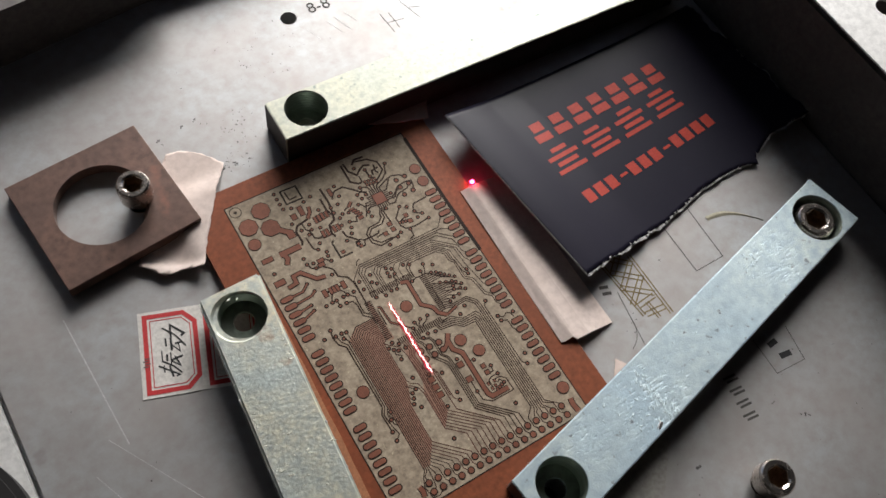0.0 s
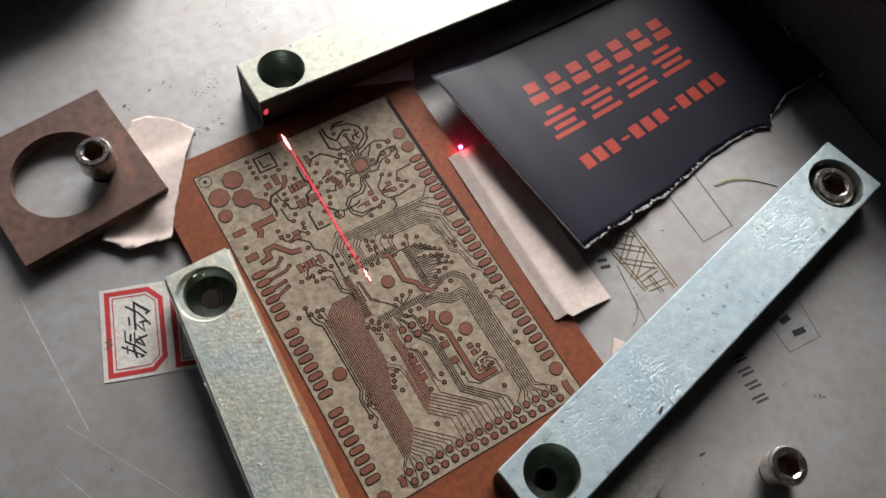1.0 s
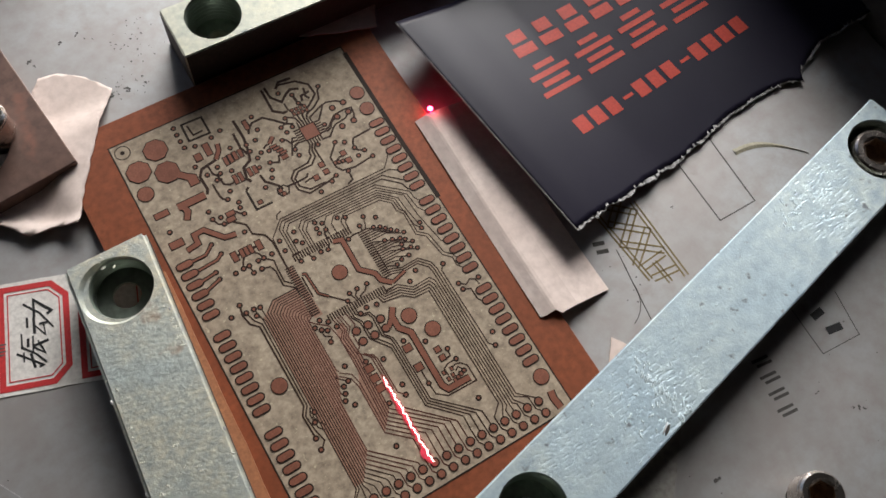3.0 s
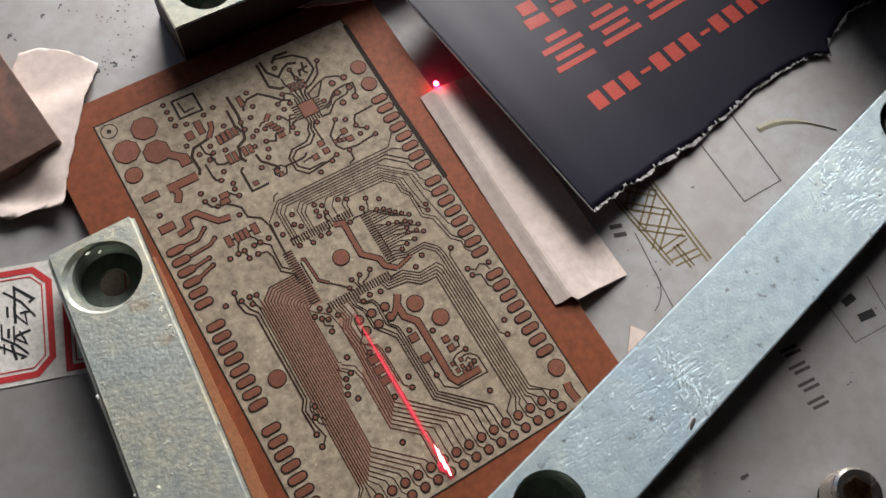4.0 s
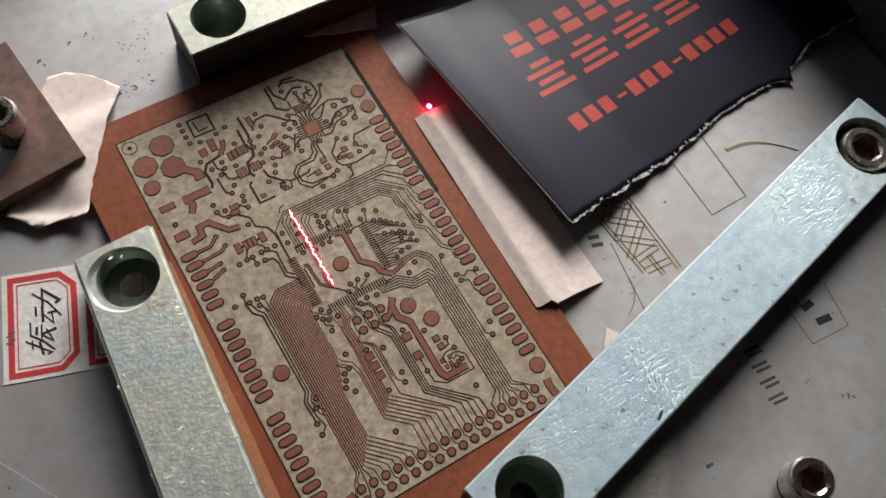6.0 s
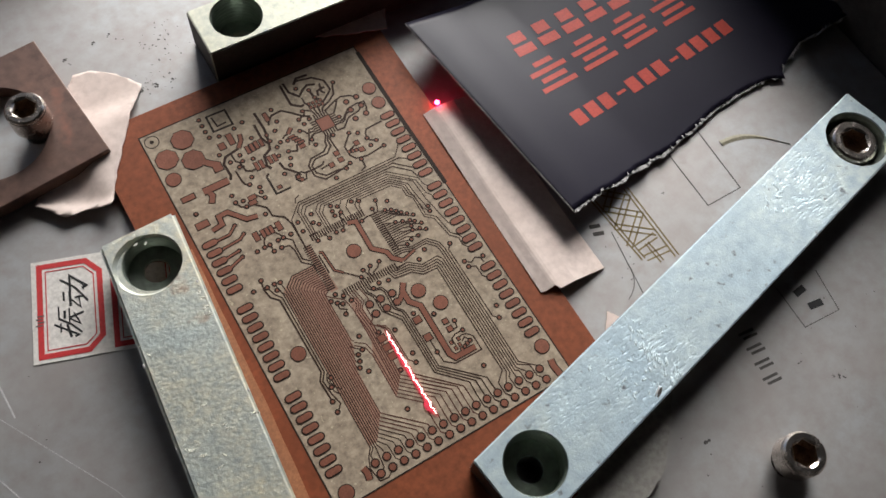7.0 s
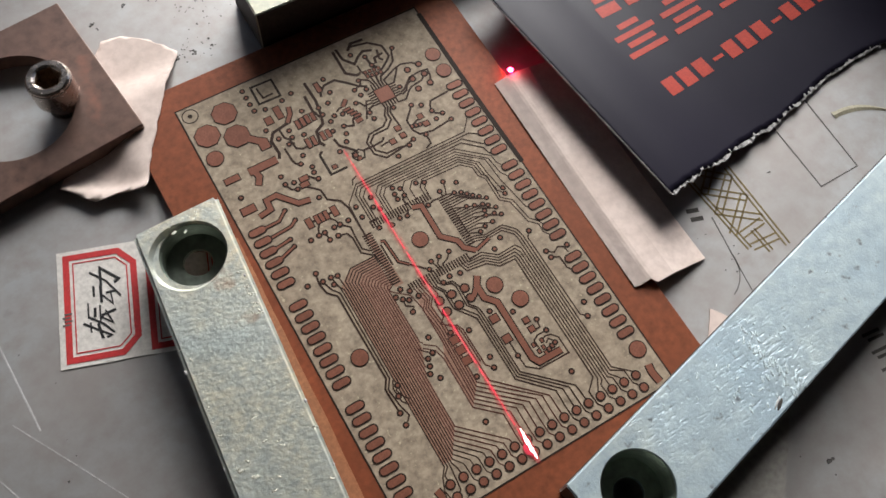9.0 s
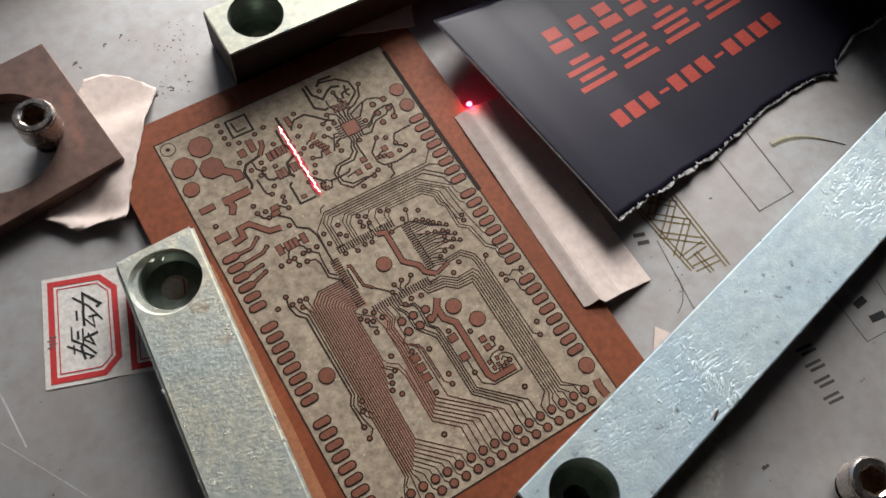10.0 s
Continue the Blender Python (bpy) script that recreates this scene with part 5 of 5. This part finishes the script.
    line([(-0.92, 1.46), (-0.80, 1.35), (-0.745, 1.29), (-0.735, 1.12), (-0.58, 1.01), (-0.535, 0.86), (-0.535, 0.33)], 0.022)
    for x, h in ((-1.12, 0.15), (-1.0, 0.13), (-0.93, 0.13), (-0.86, 0.13), (-0.73, 0.15)):
        small_pad(x, 0.91, 0.075 if h > 0.14 else 0.05, h)
    line([(-1.12, 0.91), (-0.73, 0.91)], 0.03)
    line([(-1.0, 0.84), (-1.05, 0.78), (-1.09, 0.68), (-1.0, 0.68), (-0.99, 0.55)], 0.022)
    line([(-0.86, 0.86), (-0.79, 0.78), (-0.76, 0.69), (-0.65, 0.58), (-0.665, 0.45), (-0.67, 0.22), (-0.585, 0.135)], 0.02)
    line([(-0.85, 0.69), (-0.76, 0.69)], 0.022)
    line([(-0.86, 0.55), (-0.74, 0.52), (-0.705, 0.42), (-0.71, 0.17), (-0.585, 0.06)], 0.02)
    for x, y in ((-0.63, 0.69), (-0.76, 0.69), (-0.85, 0.69), (-0.86, 0.55), (-0.99, 0.55), (-1.0, 0.68), (-1.09, 0.68), (-1.22, 0.67)):
        via(x, y, 0.032)


upper_field()
tagged(raised("track_pattern", tracks, TRACE, "fine dark brown copper tracks"), kind="stuff")
tagged(raised("fresh_track_pattern", fresh, FRESH, "fine reddish tracks freshly cut by the laser"), kind="stuff")
tagged(raised("burn_pattern", halo, BURN, "dark burnt rings round small pads"), kind="stuff")
tagged(raised("pad_pattern", cores, PAD, "small copper pads and wide tracks"), kind="stuff")


# ---- laser light ----
def laser_dot():
    d = thing("laser_dot", 2.66, 1.67, 0.0, "bright red laser dot beside the paper strip", "laser light")
    b = bmesh.new()
    bmesh.ops.create_uvsphere(b, u_segments=16, v_segments=10, radius=0.042)
    for v in b.verts:
        v.co.z = v.co.z * 0.6 + 0.10
    part("glow", b, RED_DOT, d, smooth=True)


laser_dot()

LINE_X = -0.17


def blob_row(length, width, height, z, seed, count):
    """Lumps of uneven size in a row along y, like beads of molten metal."""
    rng = random.Random(seed)
    b = bmesh.new()
    for i in range(count):
        f = (i + 0.5) / count
        s = width * rng.uniform(0.55, 1.15) * (0.5 + 0.5 * math.sin(math.pi * f))
        m = Matrix.Translation((rng.uniform(-0.3, 0.3) * width, (0.5 - f) * length, z)) @ Matrix.Rotation(rng.uniform(-0.5, 0.5), 4, "Z") @ Matrix.Diagonal((s, length / count * rng.uniform(0.55, 0.95), height, 1))
        bmesh.ops.create_icosphere(b, subdivisions=1, radius=1.0, matrix=m)
    return b


def strip(length, width, z, seed, gaps):
    """A thin uneven strip along y with short breaks."""
    rng = random.Random(seed)
    b = bmesh.new()
    n = 30
    rows = []
    for i in range(n + 1):
        f = i / n
        w = width * (0.4 + 0.6 * math.sin(math.pi * f) ** 0.4) * rng.uniform(0.7, 1.2)
        c = rng.uniform(-0.12, 0.12) * width
        y = (0.5 - f) * length
        rows.append([b.verts.new((c - w / 2, y, z)), b.verts.new((c, y, z + 0.006)), b.verts.new((c + w / 2, y, z))])
    for p, q in zip(rows, rows[1:]):
        if rng.random() >= gaps:
            for k in (0, 1):
                b.faces.new((p[k], p[k + 1], q[k + 1], q[k]))
    return b


def streak_thing(name, core, core_mat, fringe, fringe_mat, label, group):
    ob = part(name, core, core_mat)
    part("fringe", fringe, fringe_mat, ob, "fainter glow round the bright core")
    return tagged(ob, label, "laser light", group)


HOT_BEADS = [streak_thing("hot_streak", blob_row(0.25, 0.013, 0.009, 0.034, 3, 4), HOT, strip(0.36, 0.085, 0.013, 4, 0.0), RED_HAZE, "white-hot laser streak burning along the circuit board", "laser streaks on the board")]
for k in range(5):
    HOT_BEADS.append(copy_thing(HOT_BEADS[0], Matrix.Identity(4)))
RED_STREAKS = [streak_thing("red_streak", strip(1.35, 0.022, 0.014, 2, 0.2), RED_GLOW, strip(1.35, 0.085, 0.011, 5, 0.1), RED_HAZE, "thin red laser streak on the circuit board", "laser streaks on the board")]
for k in range(4):
    RED_STREAKS.append(copy_thing(RED_STREAKS[0], Matrix.Identity(4)))


def red_glint():
    """The spot that the beam throws on the thick bar's face when it leaves the board."""
    b = bmesh.new()
    bmesh.ops.create_icosphere(b, subdivisions=2, radius=1.0)
    for v in b.verts:
        s = 1 + 0.25 * noise.noise(v.co * 2)
        v.co = Vector((v.co.x * 0.055 * s, v.co.y * 0.008, v.co.z * 0.085 * s))
    return tagged(part("red_glint", b, RED_SPOT), "soft red laser glint on the zinc bar's face", "laser light")


def spark_flash():
    """A burst of pale sparks: lumps along the streak with splinters thrown sideways."""
    rng = random.Random(12)
    core = blob_row(0.62, 0.055, 0.03, 0.035, 6, 7)
    for i in range(9):
        a, s = rng.uniform(0, 6.28), rng.uniform(0.02, 0.05)
        m = Matrix.Translation((rng.uniform(-0.05, 0.05), rng.uniform(-0.28, 0.2), 0.04)) @ Matrix.Rotation(a, 4, "Z") @ Matrix.Diagonal((0.012, s * 1.6, 0.012, 1))
        bmesh.ops.create_icosphere(core, subdivisions=1, radius=1.0, matrix=m)
    veil = bmesh.new()
    for i in range(34):
        s = rng.uniform(0.02, 0.06)
        m = Matrix.Translation((rng.gauss(0, 0.045), rng.gauss(-0.03, 0.17), 0.03)) @ Matrix.Rotation(rng.uniform(0, 3), 4, "Z") @ Matrix.Diagonal((s, s * rng.uniform(0.5, 1.3), 0.012, 1))
        bmesh.ops.create_icosphere(veil, subdivisions=2, radius=1.0, matrix=m)
    return streak_thing("spark_flash", core, SPARK, veil, SPARK_VEIL, "pale greenish burst of sparks from the burning copper", "")


GLINT = red_glint()
FLASH = spark_flash()

# where the sweep begins and ends along the board, every tenth of a second
SWEEP = [
    (0, 0.14, -1.42), (0.1, -2.15, -3.48), (0.2, 3.54, -3.26), (0.3, 1.86, 0.65), (0.4, -0.03, -1.48),
    (0.5, -2.20, -3.40), (0.6, 3.98, -0.94), (0.7, 1.72, 0.59), (0.8, -0.54, -1.74), (0.9, -2.26, -3.40),
    (1, 3.51, 0.12), (1.1, 1.26, 0.10), (1.2, -1.08, -2.40), (1.3, 0.76, -3.43), (1.4, 2.67, 1.04),
    (1.5, 0.37, -0.80), (1.6, -2.34, -3.44), (1.7, 3.66, 0.62), (1.8, 1.15, -0.09), (1.9, -1.29, -2.57),
    (2, 3.58, -3.31), (2.1, 1.95, 0.74), (2.2, -0.52, -1.95), (2.3, -1.84, -3.36), (2.4, 3.56, 1.78),
    (2.5, 1.17, -0.30), (2.6, -1.03, -2.62), (2.7, 3.54, -3.20), (2.8, 3.45, 1.85), (2.9, 1.10, -0.30),
    (3, -1.75, -3.10), (3.1, 3.45, 1.85), (3.2, 1.10, -0.30), (3.3, -1.75, -3.10), (3.4, 3.45, 1.85),
    (3.5, 1.10, -0.30), (3.6, -1.75, -3.10), (3.7, 3.45, 1.85), (3.8, 2.31, 0.87), (3.9, -0.33, -1.82),
    (4, -0.87, -3.33), (4.1, 2.65, 1.28), (4.2, 0.35, -1.39), (4.3, -2.22, -3.40), (4.4, 3.35, 1.89),
    (4.5, 0.69, -0.92), (4.6, -1.92, -3.27), (4.7, 3.54, 1.87), (4.8, 1.11, -0.50), (4.9, -1.59, -3.06),
    (5, 3.68, 0.77), (5.1, 0.82, -0.52), (5.2, -1.77, -3.21), (5.3, 3.45, 1.85), (5.4, 1.10, -0.30),
    (5.5, -1.75, -3.10), (5.6, 3.45, 1.85), (5.7, 1.10, -0.30), (5.8, -1.75, -3.10), (5.9, 3.45, 1.85),
    (6, 1.10, -0.30), (6.1, -1.75, -3.10), (6.2, 3.45, 1.85), (6.3, 0.27, -1.20), (6.4, -1.89, -3.34),
    (6.5, 3.53, 1.73), (6.6, 0.60, -0.88), (6.7, -1.88, -3.31), (6.8, 3.58, 1.34), (6.9, 1.02, -0.47),
    (7, -1.49, -2.93), (7.1, 3.56, -0.08), (7.2, 1.19, -0.24), (7.3, -1.22, -2.68), (7.4, 4.19, -3.34),
    (7.5, 1.74, 0.62), (7.6, -0.50, -2.13), (7.7, 0.15, -3.33), (7.8, 2.79, 1.17), (7.9, 0.35, -1.35),
    (8, -2.25, -3.37), (8.1, 3.64, 1.80), (8.2, 0.99, -0.48), (8.3, -1.70, -2.98), (8.4, 3.54, -1.20),
    (8.5, 1.16, 0.06), (8.6, -1.27, -2.44), (8.7, 3.40, -3.39), (8.8, 1.81, 0.64), (8.9, -0.56, -1.71),
    (9, 1.71, -3.43), (9.1, 2.33, 1.06), (9.2, -0.33, -1.44), (9.3, 0.60, -3.21), (9.4, 2.48, 1.23),
    (9.5, 0.04, -1.47), (9.6, -1.09, -3.34), (9.7, 2.76, 1.23), (9.8, 0.12, -1.38), (9.9, -2.33, -3.40),
    (10, 2.80, 1.46),
]

# bursts of sparks: time and place along the line; between bursts they sink back into the plate
BURSTS = {0.1: -2.15, 0.4: -1.47, 1.5: -0.75, 2.1: 1.87, 2.4: 1.82, 3.9: -1.67, 4.1: 2.23, 8.9: -0.83, 9.2: -0.87, 9.5: -0.80}


def motions():
    hot = [[] for _ in HOT_BEADS]
    reds = [[] for _ in RED_STREAKS]
    glint, flash = [], []
    last = len(hot) - 1
    for t, a, b in SWEEP:
        past = a >= 3.5
        a, b = min(a, 3.5), max(b, -3.38)
        span = a - b
        for k, rows in enumerate(hot):
            if span < 2.2:
                y = a - 0.12 - (span - 0.24) * k / last
            elif a < 3.0:
                y = b + 0.12 + 0.035 * k
            elif span < 3.2:
                y = a - 0.12 - 0.16 * k
            else:
                y = a - 0.10 - 0.03 * k if k < last else b + 0.10
            rows.append((t, upose(LINE_X + 0.005 * (k % 3 - 1) + (0.04 if b < -2.0 and y < -1.5 else 0.0), y, 0.0006 * k)))
        for k, rows in enumerate(reds):
            lo, hi = b + 0.67, a - 0.67
            y = (lo + hi) / 2 if hi < lo else lo + (hi - lo) * k / (len(reds) - 1)
            rows.append((t, upose(LINE_X + 0.004 * (k - 2) + 0.02 * max(0.0, -y) / 2, max(-2.72, min(2.85, y)), 0.0008 * k)))
        glint.append((t, upose(-0.27, 3.918, 0.34) if past else upose(LINE_X, b + 0.15, 0.02, 0, 90)))
        flash.append((t, upose(LINE_X - 0.02, BURSTS.get(t, a if t else -2.15), 0.0 if t in BURSTS else -0.45)))
    for piece, rows in zip(HOT_BEADS + RED_STREAKS + [GLINT, FLASH], hot + reds + [glint, flash]):
        walk(piece, rows)


motions()
